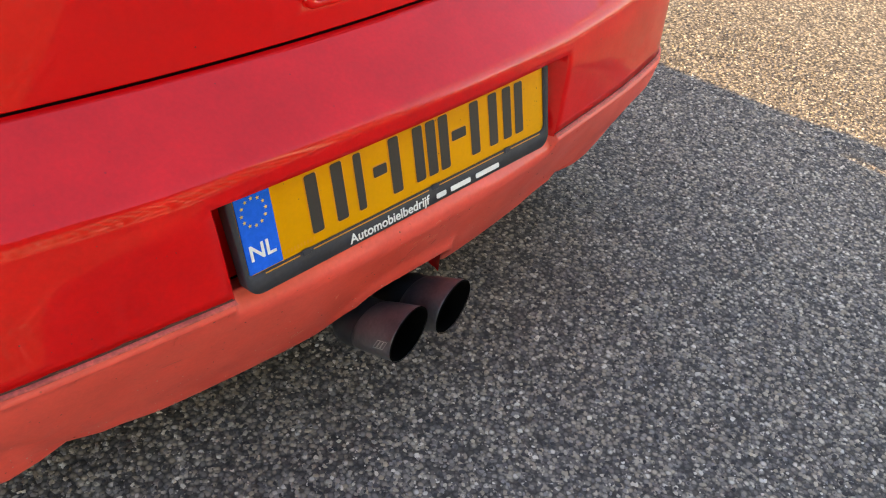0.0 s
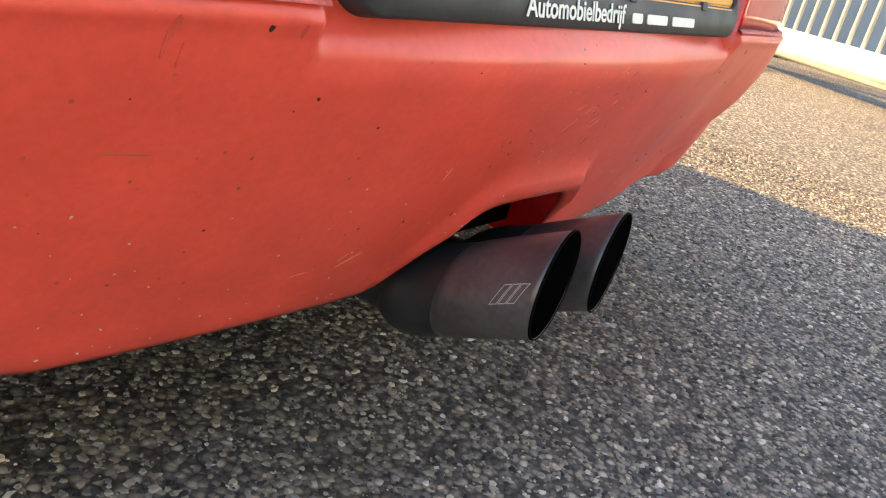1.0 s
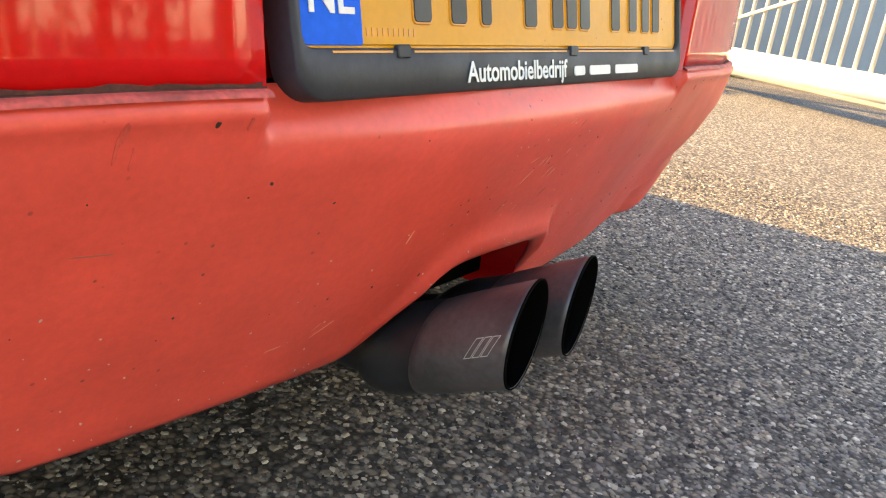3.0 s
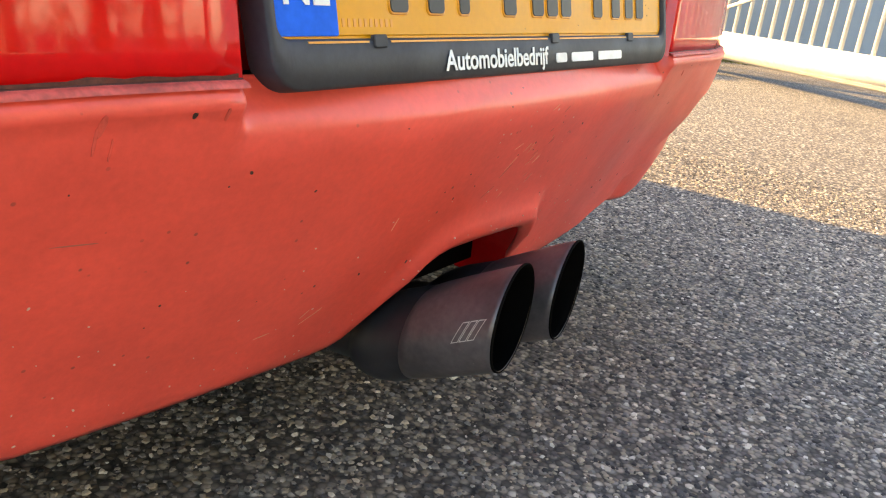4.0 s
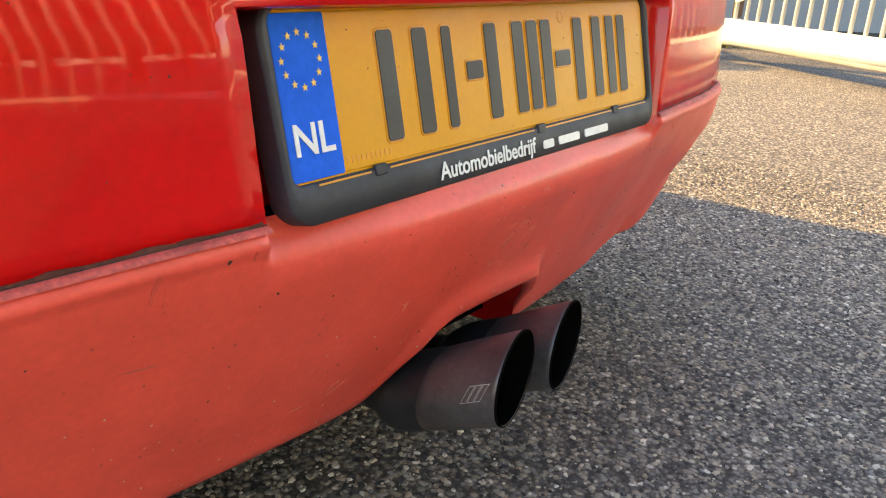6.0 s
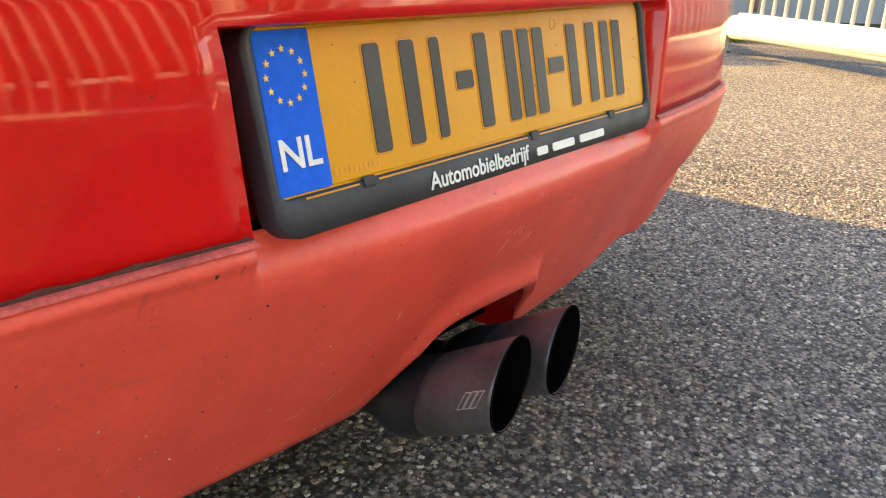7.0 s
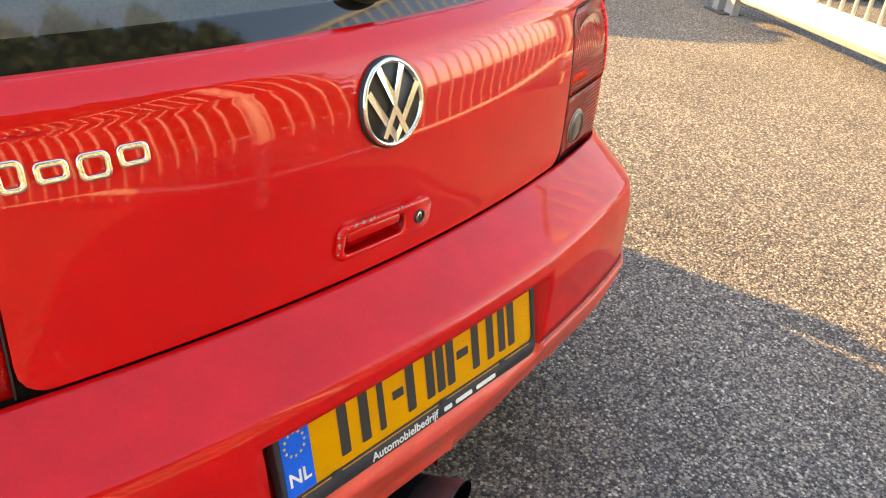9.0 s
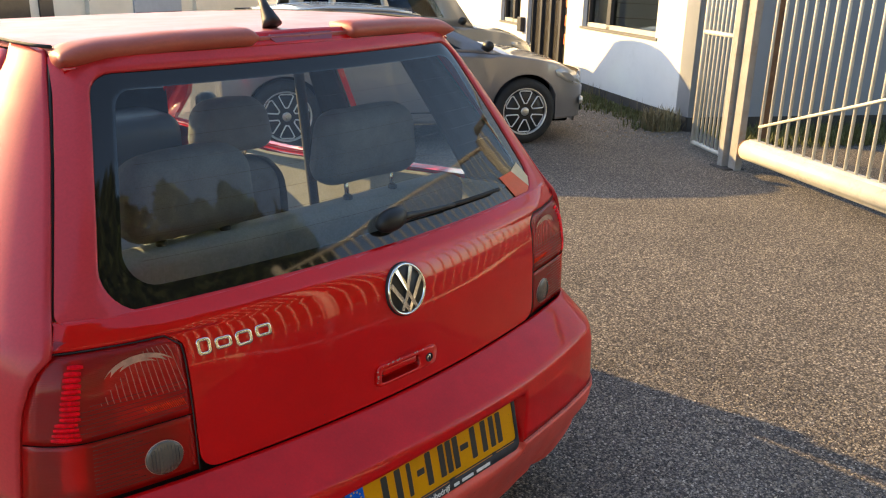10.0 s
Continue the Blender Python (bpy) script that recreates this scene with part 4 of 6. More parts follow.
        tube("prism", [lamp_point(0.775 + 0.02 * (k < 4) + wd * q, z + 0.0012 * q, side, 0.0012) for q in (-1, -0.6, 0, 0.6, 1)], [0.0030, 0.0042, 0.0046, 0.0042, 0.0030], PRISM_GLOW_RED, lamp, 6)
    for k in range(20):
        x_ = 0.035 + 0.0135 * k
        tube("slant_prism", [lamp_point(x_ + 0.03 * q, 0.781 + 0.0009 * k * 0.3 + 0.018 * q * (1 - 0.02 * k), side, 0.0002) for q in (0, 0.5, 1)], [0.0006, 0.0013, 0.0006], PRISM_AMBER, lamp, 5)
    rl_ = [[(side * (0.560 + r * math.cos(a)), skin(0.560 + r * math.cos(a), 0.690 + r * math.sin(a)) + d, 0.690 + r * math.sin(a)) for a in np.linspace(0, 2 * math.pi, 28, endpoint=False)]
           for r, d in ((0.0335, 0.002), (0.033, -0.001), (0.030, -0.003), (0.014, -0.0045), (0.001, -0.005))]
    rings("reversing_lens", rl_, LENS_GREY, lamp, cap_last=True, label="round clear reversing lamp lens")
    tube("lens_rim", [(side * (0.560 + 0.0335 * math.cos(a)), skin(0.560 + 0.0335 * math.cos(a), 0.690 + 0.0335 * math.sin(a)) + 0.0012, 0.690 + 0.0335 * math.sin(a)) for a in np.linspace(0, 2 * math.pi, 29)], 0.0009, LAMP_RIB, lamp, 5)
    for q in np.linspace(-0.024, 0.024, 9):
        hw = math.sqrt(0.030 ** 2 - q * q)
        tube("lens_rib", [(side * (0.560 + q), skin(0.560 + q, 0.690 + hw * c) - 0.0042 + 0.0012 * abs(c), 0.690 + hw * c) for c in (-0.9, -0.5, 0, 0.5, 0.9)], 0.0009, GREY_FRAME, lamp, 5)
    seal_o = [lamp_point(0, z, side, -0.001) for z in np.linspace(0.640, 0.914, 14)] + [lamp_point(u, 0.914, side, -0.001) for u in ul[1:]]
    tube("seal", seal_o, 0.0014, RUBBER, lamp, 6)
    tube("lens_divider", [lamp_point(u, 0.7593, side, -0.0002) for u in ul], 0.0011, SOOT_SHADE, lamp, 6)

# black shell added just inside the skin; its colour stands in for shade in the shut lines
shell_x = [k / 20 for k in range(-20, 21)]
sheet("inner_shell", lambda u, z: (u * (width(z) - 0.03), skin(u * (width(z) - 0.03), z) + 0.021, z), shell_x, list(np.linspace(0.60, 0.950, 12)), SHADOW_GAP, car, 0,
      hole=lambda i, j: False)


# ---- sides, roof, front ----
def edge_x(z):
    return float(ip(z, (0.60, 0.645, 0.70, 0.78, 0.83, 0.88, 0.912, 0.95, 1.31, 1.345, 1.376), (0.775, 0.7735, 0.7695, 0.7605, 0.7515, 0.7340, 0.704, 0.686, 0.542, 0.525, 0.511)))


def back_y(z):
    w = width(z)
    return float(ip(z, ZT, YT)) + 0.18 * w * w + 0.18


def quarter(u, z, side):
    w, x0 = width(z), edge_x(z)
    xa = w - 0.14
    f0 = math.asin(max(0.0, min(1.0, (x0 - xa) / 0.14)))
    f = f0 + (math.pi / 2 - f0) * u
    x = xa + 0.14 * math.sin(f) if x0 > xa or u > 0 else x0
    return (side * x, float(ip(z, ZT, YT)) + 0.18 * x * x + 0.18 * (1 - math.cos(f)), z)


def nose(y):
    return 1 - 0.20 * max(0.0, (y - 2.75) / 0.75) ** 2.2


def belt(y):
    return float(ip(y, (0.2, 0.7, 1.4, 1.67, 2.4, 2.6, 3.2, 3.42, 3.5), (0.915, 0.870, 0.788, 0.762, 0.745, 0.745, 0.72, 0.69, 0.62)))


def arch(y):
    z = 0.190
    for ya in (0.60, 2.92):
        d = abs(y - ya)
        if d < 0.315:
            z = max(z, 0.28 + math.sqrt(0.315 ** 2 - d * d))
    return z


PILLAR_BROWN = surface("dark_pillar_plastic", (0.035, 0.026, 0.024), 0.6, vary=0.15)
ROOF_Y, ROOF_Z = (0.46, 0.56, 0.80, 1.30, 1.70, 1.98), (1.378, 1.382, 1.381, 1.358, 1.328, 1.302)


def roof(u, y):
    x = u * float(ip(y, (0.46, 0.52, 0.60, 0.68), (0.47, 0.50, 0.524, 0.534)))
    zc = float(ip(y, ROOF_Y, ROOF_Z))
    yy = y + 0.18 * x * x * (1 if y < 1 else -0.6) if (y < 0.5 or y > 1.9) else y
    return (x, yy, zc - (zc - min(zc - 0.004, 1.374)) * abs(u) ** 3)


sheet("roof", roof, [k / 14 for k in range(-14, 15)], [0.462, 0.48, 0.52, 0.56, 0.65, 0.75, 0.9, 1.1, 1.3, 1.5, 1.7, 1.85, 1.98], ROOF_RED, car, 0.012, toward=(0, 1, 0), label="sun-bleached red roof")
for side in (-1, 1):
    sheet("quarter_panel", lambda u, z: quarter(u, z, side), [k / 12 for k in range(13)], [0.625, 0.66, 0.70, 0.74, 0.78, 0.82, 0.86, 0.89, 0.912, 0.93, 0.95, 0.98, 1.02, 1.08, 1.14, 1.20, 1.26, 1.31, 1.345, 1.362, 1.375],
          SUN_RED, car, 0.02, toward=(0, 1.2, 0.7), label="red rear quarter panel")
    ys = sorted(set([0.32 + 0.05 * k for k in range(64)] + [0.286, 0.915, 2.606, 3.234, 3.47, 3.5]))
    ys = [y for y in ys if 0.3 <= y <= 3.5]

    def flank(y, v):
        z0, z1 = arch(y), belt(y)
        z = z0 + (z1 - z0) * v
        y2 = max(y, back_y(min(z, 0.93)) - 0.002) if y < 0.5 else y
        return (side * width(z) * nose(y), y2, z)

    sheet("flank", flank, ys, [0, 0.03, 0.1, 0.25, 0.4, 0.55, 0.7, 0.85, 0.95, 1.0], SUN_RED, car, 0.02, toward=(0, 1.8, 0.5), label="red car side with wheel arches")
    gu = [0.0, 0.05, 0.10, 0.16, 0.24, 0.30, 0.345, 0.40, 0.43, 0.55, 0.7, 0.85, 0.93, 0.97, 1.0]
    gz = [0.0, 0.02, 0.045, 0.3, 0.5, 0.72, 0.86, 0.93, 1.0]

    def house(u, v):
        ym = 0.5 + 2.0 * u
        z = belt(ym) + (min(1.362, float(ip(ym, ROOF_Y, ROOF_Z)) - 0.006) - belt(ym)) * v
        y0, y1 = back_y(z) - 0.001, 2.56 - (z - 0.87) * 1.32
        return (side * width(z), y0 + (y1 - y0) * u, z)

    cells = lambda i, j: 2 <= j < 6 and (2 <= i < 6 or 8 <= i < 12)  # noqa: E731
    sheet("side_frame", house, gu, gz, RED, car, 0.025, toward=(0, 1.4, 1.0), hole=cells, label="red window pillars")
    sheet("pillar_trim", lambda u, v: tuple(np.array(house(u, v)) - np.array((side * 0.034, 0, 0))), [0.338, 0.36, 0.40, 0.437], gz, BLACK, car, 0.008, toward=(0, 1.4, 1.0), label="dark inner pillar trim")
    sheet("rear_pillar_trim", lambda u, v: tuple(np.array(house(u, v)) - np.array((side * 0.030, 0, 0))), [-0.02, 0.03, 0.07, 0.105], gz, PILLAR_BROWN, car, 0.008, toward=(0, 1.4, 1.0), label="dark brown inner rear pillar trim")
    for a, b in ((2, 6), (8, 12)):
        sg = sheet("side_window", lambda u, v: tuple(np.array(house(u, v)) - np.array((side * 0.010, 0, 0))), gu[a:b + 1], gz[2:7], SIDE_GLASS, car, 0, toward=(0, 1.4, 1.0))
        sg.visible_shadow = False
    # black rubber in the shut line beside the tailgate
    tube("gate_seal", [(side * (edge_x(z) - 0.006), skin(edge_x(z) - 0.006, z) + 0.012, z) for z in (0.90, 0.93, 0.96, 1.0, 1.06, 1.12, 1.18, 1.24, 1.30, 1.345)], 0.0034, RUBBER, car, 8)
    tube("roof_seam", [(side * (float(ip(y, (0.55, 0.60, 0.68), (0.512, 0.527, 0.536)))), y, float(ip(y, (0.5, 0.8, 1.3, 1.7, 1.98), (1.377, 1.376, 1.354, 1.324, 1.298)))) for y in (0.55, 0.60, 0.67, 0.8, 1.0, 1.3, 1.6, 1.9)], 0.0035, RUBBER, car, 6)
    tube("door_mirror", [(side * 0.78, 2.26, 0.86), (side * 0.81, 2.28, 0.87), (side * 0.845, 2.29, 0.88)], [0.03, 0.055, 0.045], BLACK, car, 14)
ws = sheet("windscreen", lambda u, v: (u * (0.54 + 0.17 * (1 - v)), 1.99 + 0.56 * (1 - v) - 0.10 * u * u * (1 - 0.3 * v), 0.93 + 0.372 * v - 0.01 * u * u * v), [k / 8 for k in range(-8, 9)], [k / 8 for k in range(9)], GLASS, car, 0, toward=(0, 1, 0.8))
ws.visible_shadow = False
for side in (-1, 1):
    def a_pillar(k, z):
        v = (z - 0.93) / 0.372
        p = np.array((width(z), 2.56 - (z - 0.87) * 1.32, z))
        q = np.array((0.54 + 0.17 * (1 - v) - 0.01, 1.99 + 0.56 * (1 - v) - 0.10 * (1 - 0.3 * v), z))
        m = p + (q - p) * k
        return (side * (m[0] + 0.012 * k * (1 - k) * 4), m[1] + 0.02 * k * (1 - k) * 4, z)

    sheet("front_pillar", a_pillar, [0, 0.25, 0.5, 0.75, 1.0], [0.74, 0.80, 0.86, 0.93, 1.0, 1.1, 1.2, 1.29], RED, car, 0.012, toward=(0, 1.6, 0.9), label="red windscreen pillar")
sheet("scuttle", lambda u, v: (u * (0.71 + 0.03 * (1 - v)), 2.55 - 0.10 * u * u + 0.05 * (1 - v), 0.76 + 0.175 * v), [k / 8 for k in range(-8, 9)], [0, 0.5, 1], BLACK, car, 0.01, toward=(0, 1.6, 0.8), label="black panel below the windscreen")
sheet("bonnet", lambda u, y: (u * width(0.85) * nose(y) * 0.985, y, belt(y) + 0.045 * (1 - u * u)), [k / 10 for k in range(-10, 11)], [2.5, 2.6, 2.8, 3.0, 3.2, 3.3, 3.38, 3.42], RED, car, 0.015, toward=(0, 3, 0))
sheet("front_bumper", lambda u, z: (u * width(z) * nose(3.42), 3.42 + 0.09 * (1 - u ** 4) * math.sin(min(1, (z - 0.2) / 0.2) * math.pi / 2), z), [k / 10 for k in range(-10, 11)], [0.2, 0.3, 0.4, 0.5, 0.6, 0.68, 0.74], RED, car, 0.02, toward=(0, 2, 0.5))
part("underbody", box_bm(-0.70, 0.70, 0.30, 3.35, 0.158, 0.26, 0.02), SOOT_SHADE, car)
# plate added behind the exhaust cut-out, black in place of the shade there
part("rear_panel", box_bm(-0.30, 0.30, 0.105, 0.115, 0.186, 0.37), SOOT_SHADE, car)
part("boot_floor", box_bm(-0.62, 0.62, 0.20, 0.95, 0.36, 0.38), SOOT_SHADE, car)
part("cabin_floor", box_bm(-0.68, 0.68, 0.9, 2.6, 0.27, 0.30), SOOT_SHADE, car)
part("dashboard", box_bm(-0.68, 0.68, 2.22, 2.55, 0.55, 0.855, 0.09, 5), BLACK, car)
for side in (-1, 1):
    for ya in (0.60, 2.92):
        part("wheel_well", box_bm(min(side * 0.50, side * 0.52), max(side * 0.50, side * 0.52), ya - 0.31, ya + 0.31, 0.24, 0.62), SOOT_SHADE, car)
        part("wheel_well_roof", box_bm(min(side * 0.50, side * 0.77), max(side * 0.50, side * 0.77), ya - 0.31, ya + 0.31, 0.60, 0.62), SOOT_SHADE, car)


OUTLINE = surface("silver_outline_paint", (0.72, 0.71, 0.70), 0.35, vary=0.05)


def wheel(parent, cx, cy, cz, r, rim_r, side, spokes=6, wide=0.17, mat=ALLOY, outlined=False):
    """A road wheel whose axle runs along x."""
    w = empty("wheel")
    w.parent = parent
    h = wide / 2
    lathe("tyre", [(-h * 0.9, rim_r), (-h, rim_r + 0.02), (-h * 1.02, r - 0.05), (-h * 0.86, r - 0.012), (-h * 0.6, r), (0, r + 0.001), (h * 0.6, r), (h * 0.86, r - 0.012), (h * 1.02, r - 0.05), (h, rim_r + 0.02), (h * 0.9, rim_r)],
          RUBBER, w, (cx, cy, cz), "x", 40)
    rim = lathe("rim", [(-side * h * 0.2, rim_r * 0.93), (side * h * 0.6, rim_r * 0.93), (side * h * 0.92, rim_r * 0.97), (side * h * 0.96, rim_r * 1.01), (side * h * 0.9, rim_r * 1.02)], mat, w, (cx, cy, cz), "x", 40)
    lathe("brake_disc", [(side * h * 0.05, rim_r * 0.85), (side * h * 0.10, rim_r * 0.85), (side * h * 0.10, 0.02)], SOOT_SHADE, w, (cx, cy, cz), "x", 24)
    if outlined:
        # dark cover with bright outlined openings
        lathe("cover", [(side * h * 0.50, rim_r * 0.95), (side * h * 0.74, rim_r * 0.93), (side * h * 0.84, rim_r * 0.5), (side * h * 0.86, 0.02), (side * h * 0.86, 0.001)], BLACK, w, (cx, cy, cz), "x", 36)
        for k in range(spokes):
            a = 2 * math.pi * k / spokes + math.pi / 2
            pts = []
            for rr, da in ((0.36, -0.16), (0.36, 0.16), (0.62, 0.30), (0.86, 0.34), (0.91, 0.24), (0.91, -0.24), (0.86, -0.34), (0.62, -0.30), (0.36, -0.16)):
                q = rim_r * rr
                pts.append((cx + side * h * (0.93 - 0.16 * rr ** 2), cy + q * math.cos(a + da), cz + q * math.sin(a + da)))
            tube("opening_outline", pts, 0.006, OUTLINE, w, 6)
    for k in range(0 if outlined else spokes):
        a = 2 * math.pi * k / spokes + math.pi / 2
        bm = bmesh.new()
        rows = []
        for q, (rr, hw) in enumerate(((0.03, 0.030), (rim_r * 0.45, 0.022), (rim_r * 0.75, 0.024), (rim_r * 0.96, 0.034))):
            base = cx + side * h * (0.72 + 0.16 * math.sin(q))
            row = []
            for t_, dx in ((-1, -0.012), (-0.75, 0.0), (0.75, 0.0), (1, -0.012)):
                yy, zz = rr * math.cos(a) - t_ * hw * math.sin(a), rr * math.sin(a) + t_ * hw * math.cos(a)
                row.append(bm.verts.new((base + side * dx, cy + yy, cz + zz)))
            rows.append(row)
        for ra, rb in zip(rows, rows[1:]):
            for i in range(3):
                bm.faces.new((ra[i], ra[i + 1], rb[i + 1], rb[i]))
        part("spoke", bm, mat, w)
    lathe("hub", [(side * h * 0.5, 0.040), (side * h * 0.86, 0.038), (side * h * 0.92, 0.028), (side * h * 0.93, 0.001)], mat, w, (cx, cy, cz), "x", 20)
    return w


for side in (-1, 1):
    for ya in (0.60, 2.92):
        wheel(car, side * 0.695, ya, 0.2785, 0.2785, 0.178, side, 7, 0.165)


# ---- roof spoiler halves, lamp panel, aerial ----
def spoiler_section(x):
    a = abs(x)
    end = min(1.0, max(0.0, (a - 0.128) / 0.02)) * min(1.0, max(0.0, (0.521 - a) / 0.05))
    end = math.sqrt(max(0.0, 1 - (1 - end) ** 2))
    zt = float(ip(a, (0.12, 0.30, 0.45, 0.52, 0.55), (1.398, 1.396, 1.388, 1.376, 1.371)))
    yr = 0.432 + 0.20 * a * a
    th, dp = 0.040 * (0.25 + 0.75 * end), 0.115 * (0.35 + 0.65 * end)
    mid = zt - 0.018
    pts = [(dp, 0.012), (dp * 0.6, 0.020), (dp * 0.25, 0.020), (0.010, 0.014), (0.0, 0.004), (0.004, -0.008), (0.018, -0.018), (dp * 0.45, -0.030), (dp * 0.9, -0.020)]
    return [(x, yr + (0.5 * dp - 0.5 * dp * 1.0) + py, mid + pz * (th / 0.040)) for py, pz in pts]


for side in (-1, 1):
    xs = [0.1285, 0.132, 0.138, 0.146, 0.16, 0.20, 0.25, 0.30, 0.35, 0.40, 0.44, 0.46, 0.48, 0.495, 0.507, 0.515, 0.5205]
    rings("spoiler", [spoiler_section(side * x) for x in xs], SPOILER_RED, car, cap_first=True, cap_last=True, label="sun-bleached red roof spoiler half")
sheet("brake_lamp_panel", lambda u, v: (u * 0.15, 0.452 + 0.030 * v, 1.352 + 0.034 * v + 0.003 * (1 - u * u)), [k / 8 for k in range(-8, 9)], [0, 0.3, 0.6, 0.85, 1], BUMPER_RED, car, 0.01)
slab("brake_lamp", rounded([(-0.075, 0.006), (0.075, 0.006), (0.092, 0.026), (-0.092, 0.026)], 0.005, 4), lambda x, s, d=0.0: Vector((x, 0.4525 + 0.030 * s / 0.034 * 0.9 - d, 1.354 + s * 0.95 + d)), 0.004, BRAKE_LENS, car, 0, 0.001)
sheet("gate_top", lambda u, v: (u * 0.512, 0.448 + 0.18 * (u * 0.512) ** 2 + 0.022 * v + 0.01 * abs(u) ** 6, 1.362 + 0.014 * v - 0.024 * abs(u) ** 4), [k / 12 for k in range(-12, 13)], [0, 0.5, 1], RED, car, 0.02)
tube("aerial_foot", [(0, 0.575, 1.388), (0, 0.582, 1.40), (0, 0.60, 1.425), (0.0, 0.62, 1.452)], [0.024, 0.020, 0.012, 0.007], BLACK, car, 14)
tube("aerial", [(0.0, 0.615, 1.446), (0.0, 0.80, 1.71)], [0.0045, 0.0025], BLACK, car, 8)

# sticker in the window corner
STK_O = surface("orange_sticker", (0.75, 0.10, 0.02), 0.5)
STK_C = surface("cream_sticker", (0.66, 0.55, 0.36), 0.5)
slab("orange_sticker", [(0.453, 1.012), (0.490, 0.960), (0.590, 0.953), (0.515, 1.016)], on_skin, -0.0025, STK_O, pane, -0.0035, 0)
slab("cream_sticker", [(0.515, 1.016), (0.590, 0.953), (0.606, 0.963), (0.556, 1.030)], on_skin, -0.0022, STK_C, pane, -0.0035, 0)


# ---- inside the car ----
def cushion(name, x0, x1, y0, y1, z0, z1, r, mat, parent, lean=0.0, label="", dome=0.0):
    bm = box_bm(x0, x1, y0, y1, z0, z1, r, 5)
    bmesh.ops.subdivide_edges(bm, edges=[e for e in bm.edges if e.calc_length() > 0.15], cuts=3, use_grid_fill=True)
    for v in bm.verts:
        h = (v.co.z - z0) / (z1 - z0)
        u = (2 * v.co.x - x0 - x1) / (x1 - x0)
        v.co.x -= u * (x1 - x0) * 0.5 * dome * h ** 2
        v.co.z -= dome * 0.55 * (z1 - z0) * u * u * h ** 3 * 0.5
        v.co.y += lean * (v.co.z - z0)
        v.co += Vector((noise.noise(v.co * 9), noise.noise(v.co * 9 + Vector((7, 3, 1))), noise.noise(v.co * 9 + Vector((1, 9, 4))))) * 0.006
    return part(name, bm, mat, parent, label)


bench = cushion("rear_seat", -0.60, 0.60, 0.50, 0.60, 0.45, 0.945, 0.035, SHELF, car, -0.02, "pale cloth rear seat back")
cushion("bench_cushion", -0.60, 0.60, 0.60, 1.05, 0.40, 0.56, 0.05, SEAT, bench)
for x in (-0.341, -0.183, 0.183, 0.341):
    lathe("guide", [(0.94, 0.013), (0.952, 0.013), (0.956, 0.009), (0.957, 0.001)], BLACK, bench, (x, 0.537, 0), "z", 14)
for x, low_ in ((0.262, 0.983), (-0.262, 0.950)):
    hr = cushion("headrest", x - 0.168, x + 0.168, 0.500, 0.615, low_, low_ + 0.197, 0.055, SEAT, bench, 0, "grey cloth rear headrest on two posts", 0.16)
    for dx in (-0.079, 0.079):
        tube("post", [(x + dx, 0.537, 0.93), (x + dx, 0.545, low_ + 0.03)], 0.006, CHROME, hr, 10)
for x in (-0.36, 0.27):
    st = cushion("front_seat", x - 0.27, x + 0.27, 1.30, 1.44, 0.45, 0.905, 0.11, SEAT, car, -0.22, "grey cloth front seat", 0.26)
    cushion("seat_cushion", x - 0.25, x + 0.25, 1.46, 1.98, 0.40, 0.56, 0.06, SEAT, st)
    cushion("headrest", x - 0.14, x + 0.15, 1.17, 1.29, 0.925, 1.105, 0.055, SEAT, st, 0, "", 0.24)
    for dx in (-0.06, 0.06):
        tube("post", [(x + dx, 1.25, 0.87), (x + dx, 1.23, 0.95)], 0.006, CHROME, st, 8)
for side in (-1, 1):
    sheet("side_trim", lambda y, v: (side * (width(0.36 + (belt(y) + 0.012 - 0.36) * v) - 0.045 - 0.03 * (v > 0.97)), y, 0.36 + (belt(y) + 0.012 - 0.36) * min(v, 0.97)), list(np.linspace(0.40, 2.3, 20)),
          [0, 0.3, 0.6, 0.9, 0.96, 0.97, 0.971], SHELF, car, 0.012, toward=(side * 3, 1.3, 0.6), label="pale inner door and side trim")
    tube("seat_belt", [(side * (0.640 + 0.055 * k / 6), 1.36 - 0.02 * k / 6, 1.22 - 0.66 * k / 6) for k in range(7)], 0.019, RUBBER, car, 8)
    part("belt_anchor", box_bm(side * 0.63 - 0.012, side * 0.63 + 0.012, 1.33, 1.39, 1.19, 1.25, 0.006), BLACK, car)


# ---- ground ----
BEND, AHEAD, START = radians(2.0), Vector((0.75, 0.6614, 0)), 2.6


def ground_z(x, y):
    return -math.tan(BEND) * max(0.0, AHEAD.x * x + AHEAD.y * y - START)


# all that stands past the bend stands square to the sloping part of the yard
YARD = Matrix.Translation(AHEAD * START) @ Matrix.Rotation(BEND, 4, Vector((-AHEAD.y, AHEAD.x, 0))) @ Matrix.Translation(-AHEAD * START)
gx = [-300, -80, -30, -12, -6, -3, -1.5, 0, 1, 1.5, 2, 2.5, 3, 3.5, 4, 4.5, 5, 6, 7, 8, 10, 13, 18, 30, 80, 300]
verts, faces = [], []
for x in gx:
    for y in gx:
        d = AHEAD.x * x + AHEAD.y * y
        z = ground_z(x, y) if d < 16 else ground_z(0, 0) - math.tan(BEND) * (16 - START)
        verts.append((x, y, z))
n = len(gx)
for i in range(n - 1):
    for j in range(n - 1):
        faces.append((i * n + j, (i + 1) * n + j, (i + 1) * n + j + 1, i * n + j + 1))
tagged(link("ground", verts, faces, GROUND, smooth=True), "exposed aggregate asphalt yard, half in shade", "ground", kind="structure")


# ---- yard: gate, walls ----
def yard(name, **tags):
    ob = empty(name, YARD)
    return tagged(ob, **tags)


